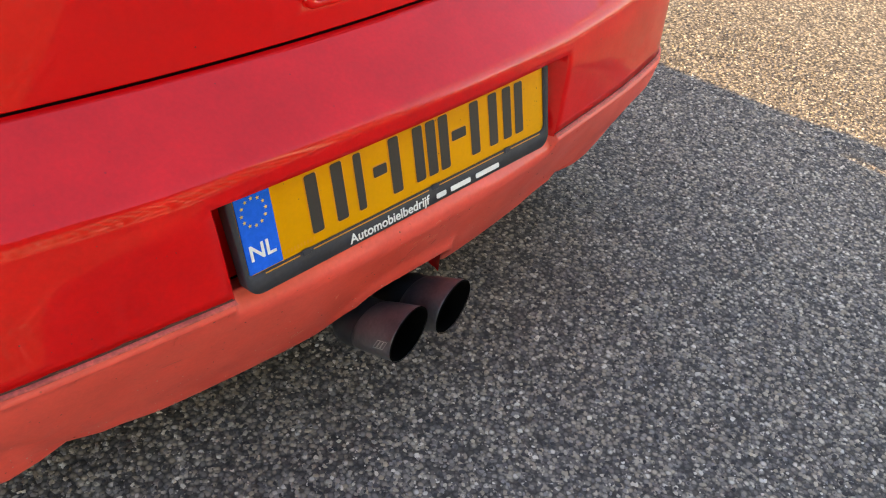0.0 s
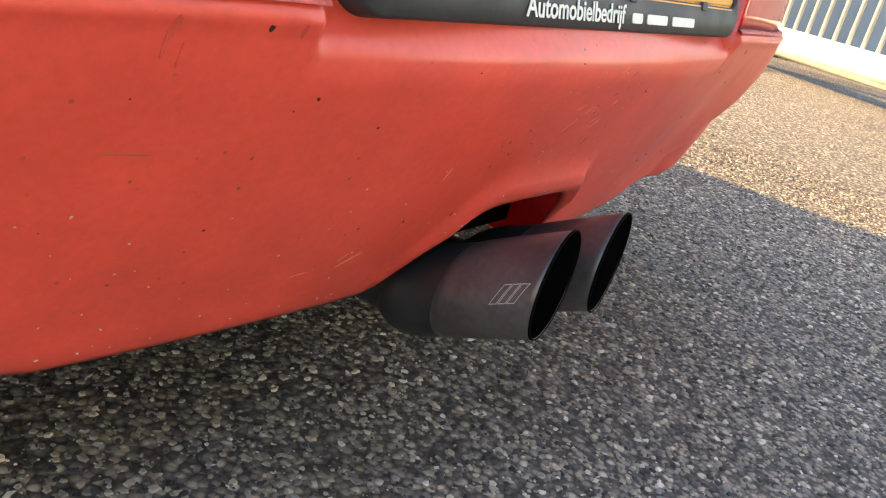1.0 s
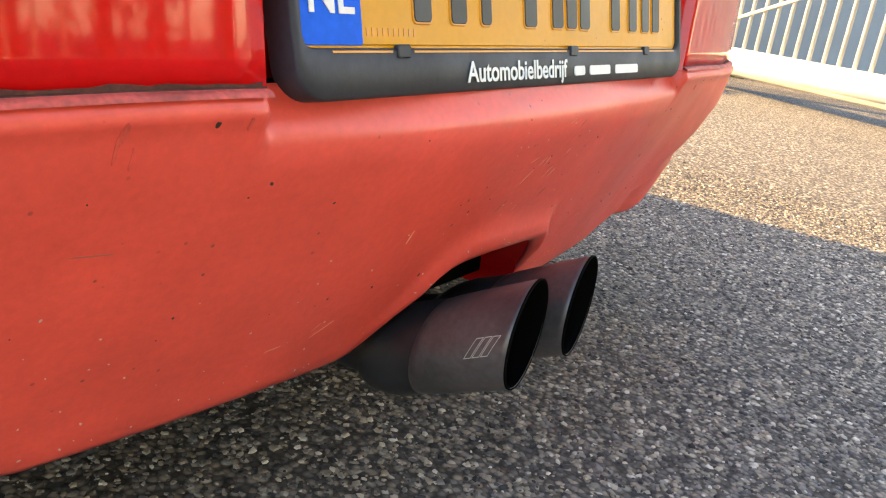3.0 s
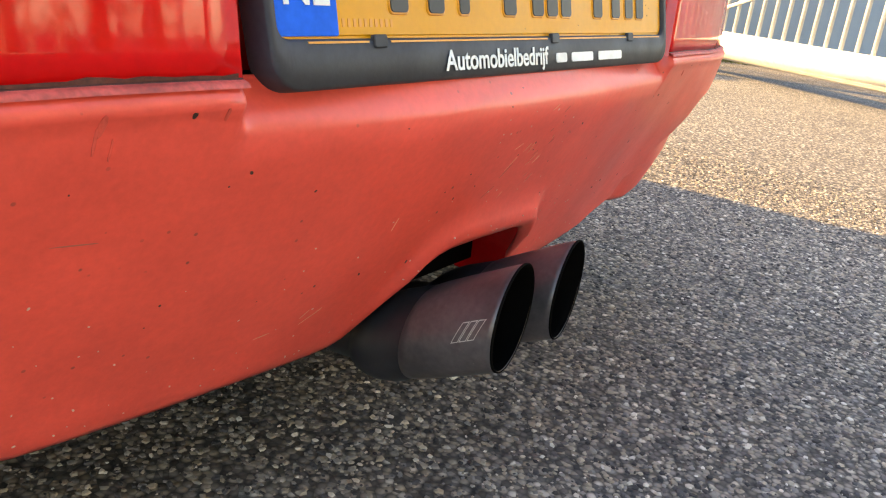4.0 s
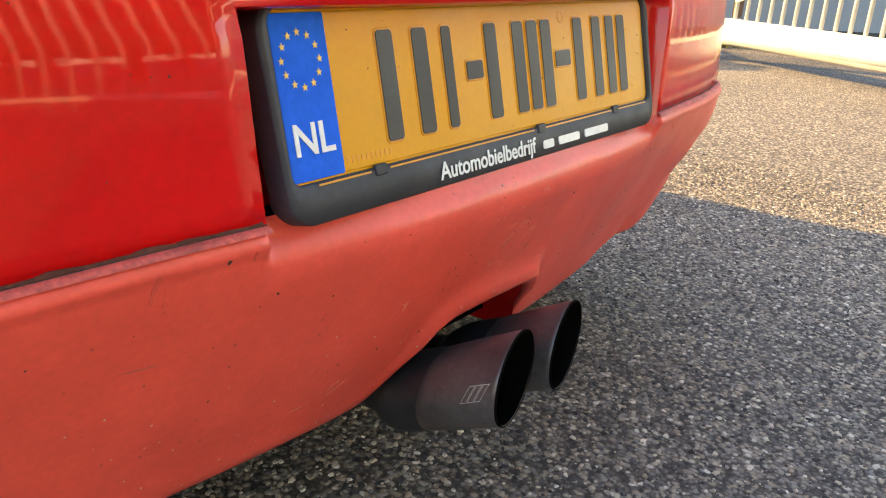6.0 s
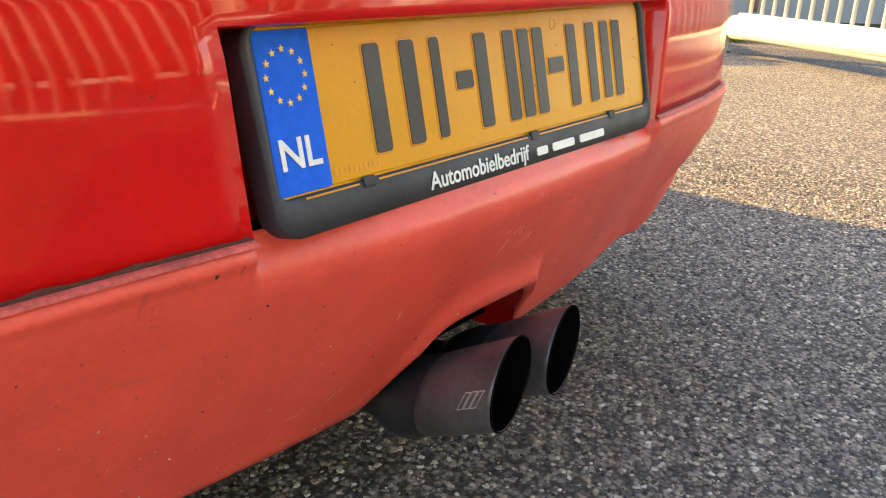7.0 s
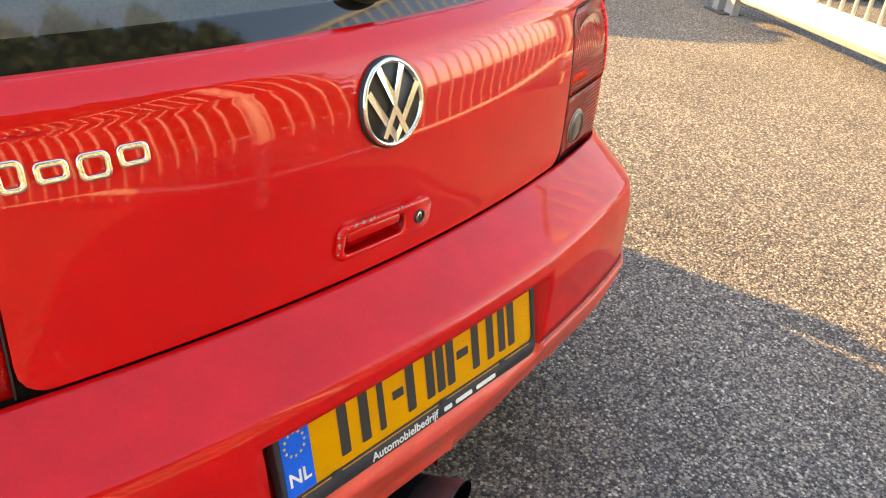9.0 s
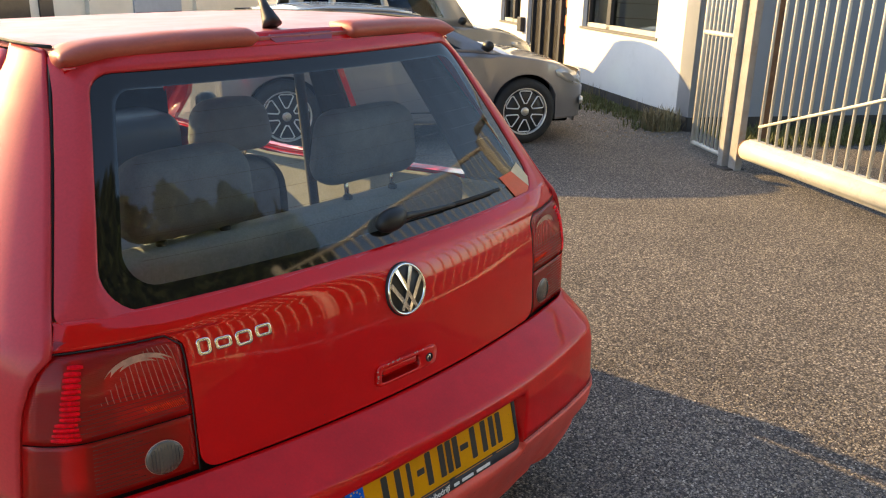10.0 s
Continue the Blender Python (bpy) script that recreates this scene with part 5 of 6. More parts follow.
GD = Vector((0.554, 0.8325, 0)).normalized()
GN = Vector((-GD.y, GD.x, 0))
G0 = Vector((5.20, 1.69, 0))
gate = yard("sliding_gate", label="white steel picket gate on a thick round bottom rail", category="gate")


def gp(s, z, out=0.0):
    """s metres along the gate from its post, towards the free end."""
    p = G0 - GD * s + GN * out
    return Vector((p.x, p.y, z))


LEN = 2.95
tube("bottom_rail", [gp(0.10, 0.178), gp(0.3, 0.178), gp(3.0, 0.178), gp(LEN, 0.178)], 0.078, WHITE_STEEL, gate, 24, "thick white round bottom rail")
tube("top_rail", [gp(0.10, 2.55), gp(LEN, 2.55)], 0.03, WHITE_STEEL, gate, 12)
rail_box = bmesh.new()
c = [gp(s, z, o) for s in (0.16, LEN) for z, o in ((0.245, -0.03), (0.245, 0.03), (0.272, 0.03), (0.272, -0.03))]
vs_ = [rail_box.verts.new(p) for p in c]
for i in range(4):
    rail_box.faces.new((vs_[i], vs_[(i + 1) % 4], vs_[4 + (i + 1) % 4], vs_[4 + i]))
rail_box.faces.new(vs_[:4])
rail_box.faces.new(vs_[4:])
part("picket_channel", rail_box, WHITE_STEEL, gate, smooth=False)
first = None
for k in range(25):
    s = 0.24 + k * 0.1105
    if first is None:
        first = tube("picket", [gp(s, 0.265), gp(s, 2.54)], 0.0125, WHITE_STEEL, gate, 8)
        first_s = s
    else:
        ob = new("picket", first.data)
        ob.parent = gate
        ob.location = -GD * (s - first_s)
tube("tension_bar", [gp(0.25, 0.385, 0.02), gp(1.30, 0.71, 0.02), gp(2.85, 1.20, 0.02)], 0.011, WHITE_STEEL, gate, 8, "diagonal brace")
tube("rail_stop", [gp(0.09, 0.178), gp(0.105, 0.178)], 0.080, RUST, gate, 24, "rusty rail end")

post = yard("gate_post", label="white steel gate post with rust stains", category="post")
pm = Matrix.Translation(G0 + GD * 0.02) @ Matrix.Rotation(math.atan2(GD.y, GD.x), 4, "Z")


def post_box(name, a0, a1, b0, b1, z0, z1, mat, bevel=0.004, label=""):
    bm = box_bm(a0, a1, b0, b1, z0, z1, bevel)
    bmesh.ops.transform(bm, matrix=pm, verts=bm.verts)
    return part(name, bm, mat, post, label, False)


post_box("post_front", 0.05, 0.12, 0.02, 0.10, -0.02, 2.5, POST_PAINT)
post_box("post_back", -0.08, 0.02, 0.0, 0.06, -0.02, 2.5, POST_PAINT)
post_box("post_web", 0.02, 0.04, 0.03, 0.05, -0.02, 2.5, POST_PAINT)
post_box("rust_tube", -0.20, -0.155, -0.10, -0.05, 0.28, 2.4, RUST, label="rusty brown upright tube")
post_box("foot_plate", -0.06, 0.16, -0.04, 0.14, -0.02, 0.010, PLINTH)

side_gate = yard("side_gate", label="narrow white steel bar gate beside the post", category="gate")
S0 = G0 + GD * 0.14
SD = Vector((0.62, 0.785, 0)).normalized()
sp = lambda s, z: Vector((S0.x + SD.x * s, S0.y + SD.y * s, z))  # noqa: E731
for s, r in ((0.03, 0.018), (0.70, 0.022)):
    tube("stile", [sp(s, 0.03), sp(s, 2.2)], r, WHITE_STEEL, side_gate, 8)
for z in (0.06, 1.02, 2.18):
    tube("crossbar", [sp(0.03, z), sp(0.70, z)], 0.02, WHITE_STEEL, side_gate, 8)
for k in range(1, 9):
    tube("bar", [sp(0.03 + 0.0745 * k, 0.06), sp(0.03 + 0.0745 * k, 2.18)], 0.011, WHITE_STEEL, side_gate, 8)
tube("lock_box", [sp(0.10, 0.92), sp(0.10, 1.12)], 0.035, WHITE_STEEL, side_gate, 8)

# fence that carries on from the gate, behind where one stands to look at the car
fence = tagged(empty("picket_fence"), "white steel picket fence closing the yard behind the car", "fence")
TURN = [Vector((3.60, -0.72, 0)), Vector((0.70, -1.66, 0)), Vector((-3.6, -6.2, 0))]
first = None
for A, B in zip(TURN, TURN[1:]):
    for z, r in ((0.30, 0.016), (2.43, 0.016)):
        tube("rail", [A + Vector((0, 0, z)), B + Vector((0, 0, z))], r, WHITE_STEEL, fence, 12)
    n = int((B - A).length / 0.1105)
    for k in range(n):
        p = A + (B - A) * (k + 0.5) / n
        if first is None:
            first = tube("picket", [p + Vector((0, 0, 0.25)), p + Vector((0, 0, 2.43))], 0.0100, WHITE_STEEL, fence, 8)
            p0 = p
        else:
            ob = new("picket", first.data)
            ob.parent = fence
            ob.location = p - p0
for p in TURN:
    tube("post", [p + Vector((0, 0, -0.02)), p + Vector((0, 0, 2.5))], 0.045, WHITE_STEEL, fence, 12)

# white building: a sunlit front and a shaded end wall
WD = Vector((0.546, 0.838, 0)).normalized()
WN = Vector((-WD.y, WD.x, 0))
C0 = Vector((6.46, 2.82, 0))
building = yard("wall_front", label="whitewashed building wall on a tarred plinth", category="wall", kind="structure")


def wall_box(name, a0, a1, z0, z1, o0, o1, mat, parent, origin=C0, d=WD, nrm=WN, bevel=0.0, label=""):
    """a: along the wall, z: height, o: out of the wall's face."""
    bm = box_bm(a0, a1, o0, o1, z0, z1, bevel)
    m = Matrix((d, nrm, Vector((0, 0, 1)))).transposed().to_4x4()
    m.translation = origin
    bmesh.ops.transform(bm, matrix=m, verts=bm.verts)
    return part(name, bm, mat, parent, label, False)


# openings along the front: window, door, window
spans = [(0.85, 2.90, 0.84, 2.1), (3.45, 5.10, 0.0, 2.3), (5.45, 6.5, 0.72, 2.1)]
edges = [0.0] + [v for a, b, *_ in spans for v in (a, b)] + [24.0]
for k in range(0, len(edges), 2):
    wall_box("wall_piece", edges[k], edges[k + 1], 0.14, 3.4, -0.25, 0.0, WHITEWASH, building)
for a, b, z0, z1 in spans:
    wall_box("wall_piece", a, b, z1, 3.4, -0.25, 0.0, WHITEWASH, building)
    if z0 > 0.2:
        wall_box("wall_piece", a, b, 0.14, z0, -0.25, 0.0, WHITEWASH, building)
for a, b in ((0.0, 3.45), (5.10, 24.0)):
    wall_box("plinth", a, b, -0.1, 0.14, -0.25, 0.012, PLINTH, building)
for a, b, z0, z1 in (spans[0], spans[2]):
    win = yard("window_1", label="dark framed window in the white wall", category="window", kind="structure")
    m_ = (a + b) / 2 + 0.35 if a < 1 else (a + b) / 2
    for x0, x1, y0, y1 in ((a, a + 0.07, z0, z1), (b - 0.07, b, z0, z1), (m_ - 0.05, m_ + 0.05, z0, z1), (a, b, z0, z0 + 0.06), (a, b, z1 - 0.06, z1)):
        wall_box("window_frame", x0, x1, y0, y1, -0.14, -0.06, GREY_FRAME if (y1 - y0) > 0.5 else WHITE_STEEL, win)
    g = wall_box("pane", a + 0.05, b - 0.05, z0 + 0.05, z1 - 0.05, -0.11, -0.10, WINDOW, win)
    wall_box("window_sill", a - 0.05, b + 0.05, z0 - 0.02, z0 + 0.01, -0.06, 0.012, surface("concrete_sill", (0.16, 0.155, 0.15), 0.8), win)
    wall_box("blind", a + 0.03, b - 0.03, z0 + 0.02, z1, -0.24, -0.20, surface("grey_blind", (0.22, 0.19, 0.17), 0.8), win)
door = yard("door_1", label="dark glazed double door with stickers", category="door", kind="structure")
a, b, z0, z1 = spans[1]
for x0 in (a, a + 0.38, a + 0.78, a + 1.18, b - 0.07):
    wall_box("door_frame", x0, x0 + 0.07, 0.0, z1, -0.16, -0.06, GREY_FRAME, door)
wall_box("door_leaf", a + 0.05, b - 0.05, 0.0, z1, -0.13, -0.11, surface("dark_glazing", (0.05, 0.045, 0.04), 0.15), door)
for z in (0.55, 0.8, 1.05):
    wall_box("notice", a + 0.13, a + 0.30, z, z + 0.14, -0.10, -0.095, surface("orange_notice", (0.7, 0.12, 0.03), 0.6), door)
wall_box("step", a - 0.05, b + 0.05, -0.1, 0.06, -0.2, 0.35, PLINTH, door)
wall_box("letter_box", b + 0.08, b + 0.26, 0.62, 0.84, 0.0, 0.08, GREY_FRAME, door, bevel=0.01)
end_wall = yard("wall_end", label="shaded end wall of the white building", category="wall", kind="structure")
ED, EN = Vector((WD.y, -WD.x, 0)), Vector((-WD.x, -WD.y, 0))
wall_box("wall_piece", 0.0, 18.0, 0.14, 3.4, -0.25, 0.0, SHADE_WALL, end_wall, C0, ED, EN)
wall_box("plinth", 0.0, 18.0, -0.1, 0.14, -0.25, 0.012, PLINTH, end_wall, C0, ED, EN)
roof_b = yard("roof_flat", label="flat grey roof of the white building", category="roof", kind="structure")
bm = bmesh.new()
q = [C0 + WN * 0.15 + EN * 0.15, C0 + WD * 24 + WN * 0.15, C0 + WD * 24 + ED * 18, C0 + ED * 18 + EN * 0.15]
lo = [bm.verts.new((p.x, p.y, 3.4)) for p in q]
hi = [bm.verts.new((p.x, p.y, 3.6)) for p in q]
for i in range(4):
    bm.faces.new((lo[i], lo[(i + 1) % 4], hi[(i + 1) % 4], hi[i]))
bm.faces.new(hi)
bm.faces.new(lo)
part("roof_slab", bm, PLINTH, roof_b, smooth=False)


# ---- other parked cars ----
LAMP_CLEAR = surface("clear_headlamp", (0.62, 0.60, 0.56), 0.12, metal=0.5, coat=1.0, coat_rough=0.02, vary=0.1)


def parked_car(paint, m, label, tall=1.0, low=1.0):
    """A compact five-door car: y runs forward from the front axle, z up, x to its right."""
    c = tagged(empty("compact_car", m), label, "car")
    ya, yb = 0.0, -2.10
    R, AR = 0.292, 0.335

    def belt2(y):
        return low * float(ip(y, (-2.62, -2.4, -1.6, -0.6, -0.25, 0.15, 0.42, 0.56, 0.66), (0.84, 0.88, 0.86, 0.83, 0.81, 0.76, 0.69, 0.62, 0.50)))

    def half(y):
        return 0.79 * (1 - 0.34 * max(0.0, (y + 0.05) / 0.70) ** 2.4 - 0.20 * max(0.0, (-2.2 - y) / 0.45) ** 2.2)

    def bulge(z):
        return 1 - 0.10 * max(0.0, (0.42 - z) / 0.3) - 0.05 * max(0.0, (z - 0.62) / 0.25) ** 1.5

    def arch2(y):
        z = 0.20
        for a in (ya, yb):
            d = abs(y - a)
            if d < AR:
                z = max(z, 0.285 + math.sqrt(AR * AR - d * d))
        return z

    ys = sorted(set([round(-2.62 + 0.04 * k, 3) for k in range(83)] + [yb - AR, yb + AR, ya - AR, ya + AR, 0.66]))
    for sd in (-1, 1):
        sheet("flank", lambda y, v: (lambda z: (sd * half(y) * bulge(z), y, z))(arch2(y) + (belt2(y) - arch2(y)) * v), ys, [0, 0.05, 0.2, 0.4, 0.6, 0.8, 0.93, 1.0], paint, c, 0.02, toward=(0, -1, 0.4))
        gz = [0, 0.1, 0.3, 0.6, 0.9, 1.0]
        gu = [0, 0.08, 0.22, 0.26, 0.52, 0.56, 0.86, 0.93, 1.0]

        def glasshouse(u, v):
            y0, y1 = -2.50 + 0.22 * v, -0.22 - 0.72 * v
            y = y0 + (y1 - y0) * u
            zt = tall * float(ip(y, (-2.3, -1.7, -1.2, -0.9), (1.27, 1.335, 1.325, 1.28)))
            z = belt2(min(y, -0.25)) + (zt - belt2(min(y, -0.25))) * v
            return (sd * (half(max(y, -2.25)) * 0.955 - 0.17 * v ** 1.2), y, z)

        sheet("window_frame", glasshouse, gu, gz, paint, c, 0.02, toward=(0, -1.3, 0.9), hole=lambda i, j: i in (1, 3, 5) and 1 <= j < 4)
        for a, b in ((1, 2), (3, 4), (5, 6)):
            sheet("side_window", lambda u, v: tuple(np.array(glasshouse(u, v)) - np.array((sd * 0.012, 0, 0))), gu[a:b + 1], gz[1:5], TINT, c, 0)
        tube("roof_rail", [(sd * 0.56, y, tall * float(ip(y, (-2.3, -1.7, -1.2, -0.9), (1.285, 1.35, 1.34, 1.295)))) for y in np.linspace(-2.2, -1.0, 9)], 0.014, ALLOY, c, 8)
        tube("door_mirror", [(sd * 0.76, -0.42, 0.87 * low), (sd * 0.83, -0.40, 0.89 * low), (sd * 0.90, -0.40, 0.90 * low)], [0.015, 0.05, 0.035], BLACK, c, 12)
        lo = [(sd * half(y) * 1.003 * bulge(z), y, z) for y, z in ((0.30, 0.60), (0.42, 0.545), (0.54, 0.51), (0.62, 0.50), (0.60, 0.575), (0.50, 0.635), (0.38, 0.665), (0.28, 0.655))]
        hi = [(p[0] * 1.012, p[1] + 0.008, p[2]) for p in lo]
        rings("headlamp", [lo, hi], LAMP_CLEAR, c, cap_last=True)
        tube("fog_lamp", [(sd * half(0.60) * 0.99, 0.615, 0.36), (sd * half(0.60) * 1.0, 0.645, 0.36)], [0.04, 0.035], LAMP_CLEAR, c, 12)
        for a in (ya, yb):
            part("wheel_well", box_bm(min(sd * 0.50, sd * 0.52), max(sd * 0.50, sd * 0.52), a - 0.33, a + 0.33, 0.2, 0.62), SOOT_SHADE, c)
            wheel(c, sd * 0.695, a, R, R, 0.205, sd, 6, 0.17, outlined=True)
        for y in (-0.62, -1.42):
            tube("door_handle", [(sd * 0.785, y, 0.76), (sd * 0.80, y - 0.02, 0.765), (sd * 0.80, y - 0.13, 0.765), (sd * 0.785, y - 0.15, 0.76)], 0.012, paint, c, 8)
        tube("sill_strip", [(sd * 0.742, -0.42, 0.30), (sd * 0.742, -1.68, 0.30)], 0.018, BLACK, c, 8)
    un = [k / 10 for k in range(-10, 11)]
    sheet("bonnet", lambda u, y: (u * half(y) * 0.97, y, belt2(y) + 0.055 * (1 - u * u)), un, [-0.26, -0.1, 0.1, 0.25, 0.4, 0.5, 0.56, 0.60], paint, c, 0.012, toward=(0, 0, 0))
    sheet("front_bumper", lambda u, z: (u * half(0.60) * bulge(z), 0.60 + 0.13 * (1 - abs(u) ** 3) * min(1, (z - 0.10) / 0.22), z), un, [0.16, 0.2, 0.28, 0.36, 0.46, 0.56, 0.62], paint, c, 0.02, toward=(0, -1, 0.4))
    sheet("grille", lambda u, z: (u * 0.42, 0.738 - 0.10 * abs(u) ** 3 * 0.3, z), un, [0.24, 0.30, 0.36], BLACK, c, 0.01, toward=(0, -1, 0.4))
    sheet("roof", lambda u, y: (u * 0.575, y, tall * (float(ip(y, (-2.3, -1.7, -1.2, -0.9), (1.285, 1.345, 1.335, 1.29))) + 0.035 * (1 - u * u))), un, [-2.3, -2.1, -1.7, -1.4, -1.1, -0.92], paint, c, 0.012, toward=(0, -1.5, 0))
    w1 = sheet("windscreen", lambda u, v: (u * (0.73 - 0.165 * v), -0.20 - 0.73 * v - 0.03 * u * u, belt2(-0.25) + (tall * 1.30 - belt2(-0.25)) * v + 0.03 * (1 - u * u)), un, gz, TINT, c, 0, toward=(0, -1, 0.8))
    sheet("tailgate", lambda u, v: (u * (0.66 - 0.10 * v), -2.62 + 0.33 * max(0, v - 0.45) / 0.55, 0.25 + (tall * 1.29 - 0.25) * v), un, [0, 0.2, 0.45, 0.6, 0.8, 1], paint, c, 0.02, toward=(0, -1, 0.6))
    part("underbody", box_bm(-0.60, 0.60, -2.5, 0.5, 0.17, 0.24, 0.02), SOOT_SHADE, c)
    part("cabin", box_bm(-0.60, 0.60, -2.3, -0.5, 0.25, 0.72, 0.05), SOOT_SHADE, c)
    for x in (-0.33, 0.33):
        cushion("front_seat", x - 0.22, x + 0.22, -1.42, -1.28, 0.6, 1.08, 0.05, SEAT, c)
    return c


TINT = pane_glass("tinted_car_glass", (0.19, 0.25, 0.32))
FD = Vector((0.868, -0.497, 0)).normalized()
RD = Vector((FD.y, -FD.x, 0))


def car_place(near_wheel):
    """The pose of a parked car whose right front tyre stands there."""
    o = Vector(near_wheel) - RD * 0.77
    m = Matrix((RD, FD, Vector((0, 0, 1)))).transposed().to_4x4()
    m.translation = o
    return YARD @ m


parked_car(SILVER, car_place((4.66, 3.46, 0)), "grey-beige metallic compact car with alloy wheels parked before the wall", 0.85, 0.97)
parked_car(PALE, car_place((6.80, 5.72, 0)), "pale metallic compact car parked beyond the grey one", 1.41, 1.02)


# ---- weeds at the wall's foot ----
def blades(name, n, place, size, mat, label, spread=0.35, wide=0.006):
    verts, faces = [], []
    for _ in range(n):
        p = place()
        h = size * random.uniform(0.35, 1.0)
        a = random.uniform(0, 2 * math.pi)
        lean = Vector((math.cos(a), math.sin(a), 0)) * h * random.uniform(0.0, spread)
        w = Vector((-math.sin(a), math.cos(a), 0)) * wide * random.uniform(0.6, 1.6)
        k = len(verts)
        verts += [p - w, p + w, p + lean * 0.4 + w * 0.8 + Vector((0, 0, h * 0.6)), p + lean * 0.4 - w * 0.8 + Vector((0, 0, h * 0.6)), p + lean + Vector((0, 0, h))]
        faces += [(k, k + 1, k + 2, k + 3), (k + 3, k + 2, k + 4)]
    ob = link(name, verts, faces, mat, smooth=False)
    ob.matrix_world = YARD
    return tagged(ob, label, "weeds", kind="stuff")


GREEN = surface("weed_green", (0.115, 0.120, 0.042), 0.8, vary=0.35, scale=9, grain=0.3, fine=40)
STRAW = surface("dry_stalks", (0.20, 0.16, 0.085), 0.85, vary=0.3, scale=9, grain=0.3, fine=40)


def at_wall():
    a = random.uniform(0.02, 3.2)
    while noise.noise(Vector((a * 2.6, 4.1, 0))) < random.uniform(-0.55, 0.35):
        a = random.uniform(0.02, 3.2)
    o = abs(random.gauss(0.05, 0.17 + 0.05 * math.sin(a * 5)))
    p = C0 + WD * a + WN * (0.02 + o)
    return Vector((p.x, p.y, -0.005))


blades("weeds", 3200, at_wall, 0.085, GREEN, "rough green weeds along the foot of the wall", 0.6)
blades("dry_stalks", 110, at_wall, 0.24, STRAW, "dry brown stalks standing before the wall", 0.25, 0.003)
blades("dead_grass", 320, lambda: Vector((*(C0 + WN * random.uniform(0.05, 0.38) + WD * random.uniform(-0.02, 0.25)).xy, 0)), 0.26, STRAW, "tuft of dead grass by the side gate", 0.9)
blades("lawn", 6000, lambda: Vector((*(C0 + ED * random.uniform(0.1, 6) + EN * random.uniform(0.05, 0.9)).xy, -0.005)), 0.13, GREEN, "grass strip behind the gate", 0.6)

# fallen leaves, straw and pale grit on the asphalt before the wall
LITTER = surface("dry_leaf", (0.24, 0.17, 0.09), 0.85, vary=0.35, scale=9, grain=0.3, fine=40)
GRIT = surface("pale_grit", (0.46, 0.43, 0.38), 0.85, vary=0.25, scale=9)
for name_, count, size_, mat_, label_ in (("leaf_litter", 420, 0.020, LITTER, "dry leaves and straw scattered by the wall"), ("loose_grit", 700, 0.009, GRIT, "pale loose grit and chips by the weeds")):
    verts, faces = [], []
    for _ in range(count):
        a, o = random.uniform(-0.5, 3.3), 0.1 + abs(random.gauss(0.0, 0.55))
        p = C0 + WD * a + WN * o
        w0 = random.uniform(0, 6.28)
        r0 = size_ * random.uniform(0.4, 1.1)
        k = len(verts)
        verts += [(p.x + r0 * c_ * math.cos(w0 + d_), p.y + r0 * c_ * math.sin(w0 + d_), 0.003 + random.uniform(0, 0.35) * r0) for c_, d_ in ((1, 0), (0.5, 1.4), (0.9, 3.1), (0.45, 4.6))] + [(p.x, p.y, 0.004 + 0.4 * r0)]
        faces += [(k, k + 1, k + 4), (k + 1, k + 2, k + 4), (k + 2, k + 3, k + 4), (k + 3, k, k + 4)]
    ob = link(name_, verts, faces, mat_, smooth=False)
    ob.matrix_world = YARD
    tagged(ob, label_, "litter" if count < 500 else "grit", kind="stuff")

# ---- far side of the yard ----
FARD = Vector((0.93, 0.36, 0)).normalized()
FARN = Vector((FARD.y, -FARD.x, 0))
F0 = Vector((-10.0, 11.0, 0))
far = yard("wall_far", label="pale industrial hall across the yard", category="building", kind="structure")
FAR_WHITE = surface("cream_cladding", (0.74, 0.69, 0.60), 0.7, vary=0.1, scale=1.2)
wall_box("wall_piece", -12, 38, -0.05, 2.6, -0.3, 0.0, FAR_WHITE, far, F0, FARD, FARN)
GREYBLUE = surface("grey_blue_door", (0.33, 0.38, 0.46), 0.5, vary=0.06)
for a0, a1 in ((9.6, 12.4), (19.66, 21.31)):
    d_ = wall_box("roller_door", a0, a1, -0.02, 2.4, 0.0, 0.05, GREYBLUE, far, F0, FARD, FARN)
    for k in range(1, 6):
        wall_box("door_slat", a0 + 0.02, a1 - 0.02, k * 0.4, k * 0.4 + 0.02, 0.05, 0.065, GREY_FRAME, far, F0, FARD, FARN)
for a0, a1 in ((-1.0, 3.0), (6.0, 7.2), (15.0, 16.7), (16.95, 17.3)):
    wall_box("window_pane", a0, a1, 0.3, 2.0, 0.0, 0.04, surface("dark_pane", (0.06, 0.05, 0.045), 0.15), far, F0, FARD, FARN)
for a0 in (-2.2, 4.4, 8.4, 14.3, 18.2, 21.8, 25.0):
    wall_box("pilaster", a0, a0 + 0.3, -0.03, 2.58, 0.0, 0.12, FAR_WHITE, far, F0, FARD, FARN)

BLUE_SIGN = surface("dark_blue_panel", (0.045, 0.06, 0.22), 0.5, vary=0.08)
wall_box("blue_panel", 25.5, 32.0, -0.02, 2.4, 0.0, 0.06, BLUE_SIGN, far, F0, FARD, FARN)
for k, (a0, a1) in enumerate(((29.2, 30.0), (30.15, 31.2))):
    wall_box("sign_bar", a0, a1, 0.45, 0.58, 0.06, 0.075, WHITEWASH, far, F0, FARD, FARN)

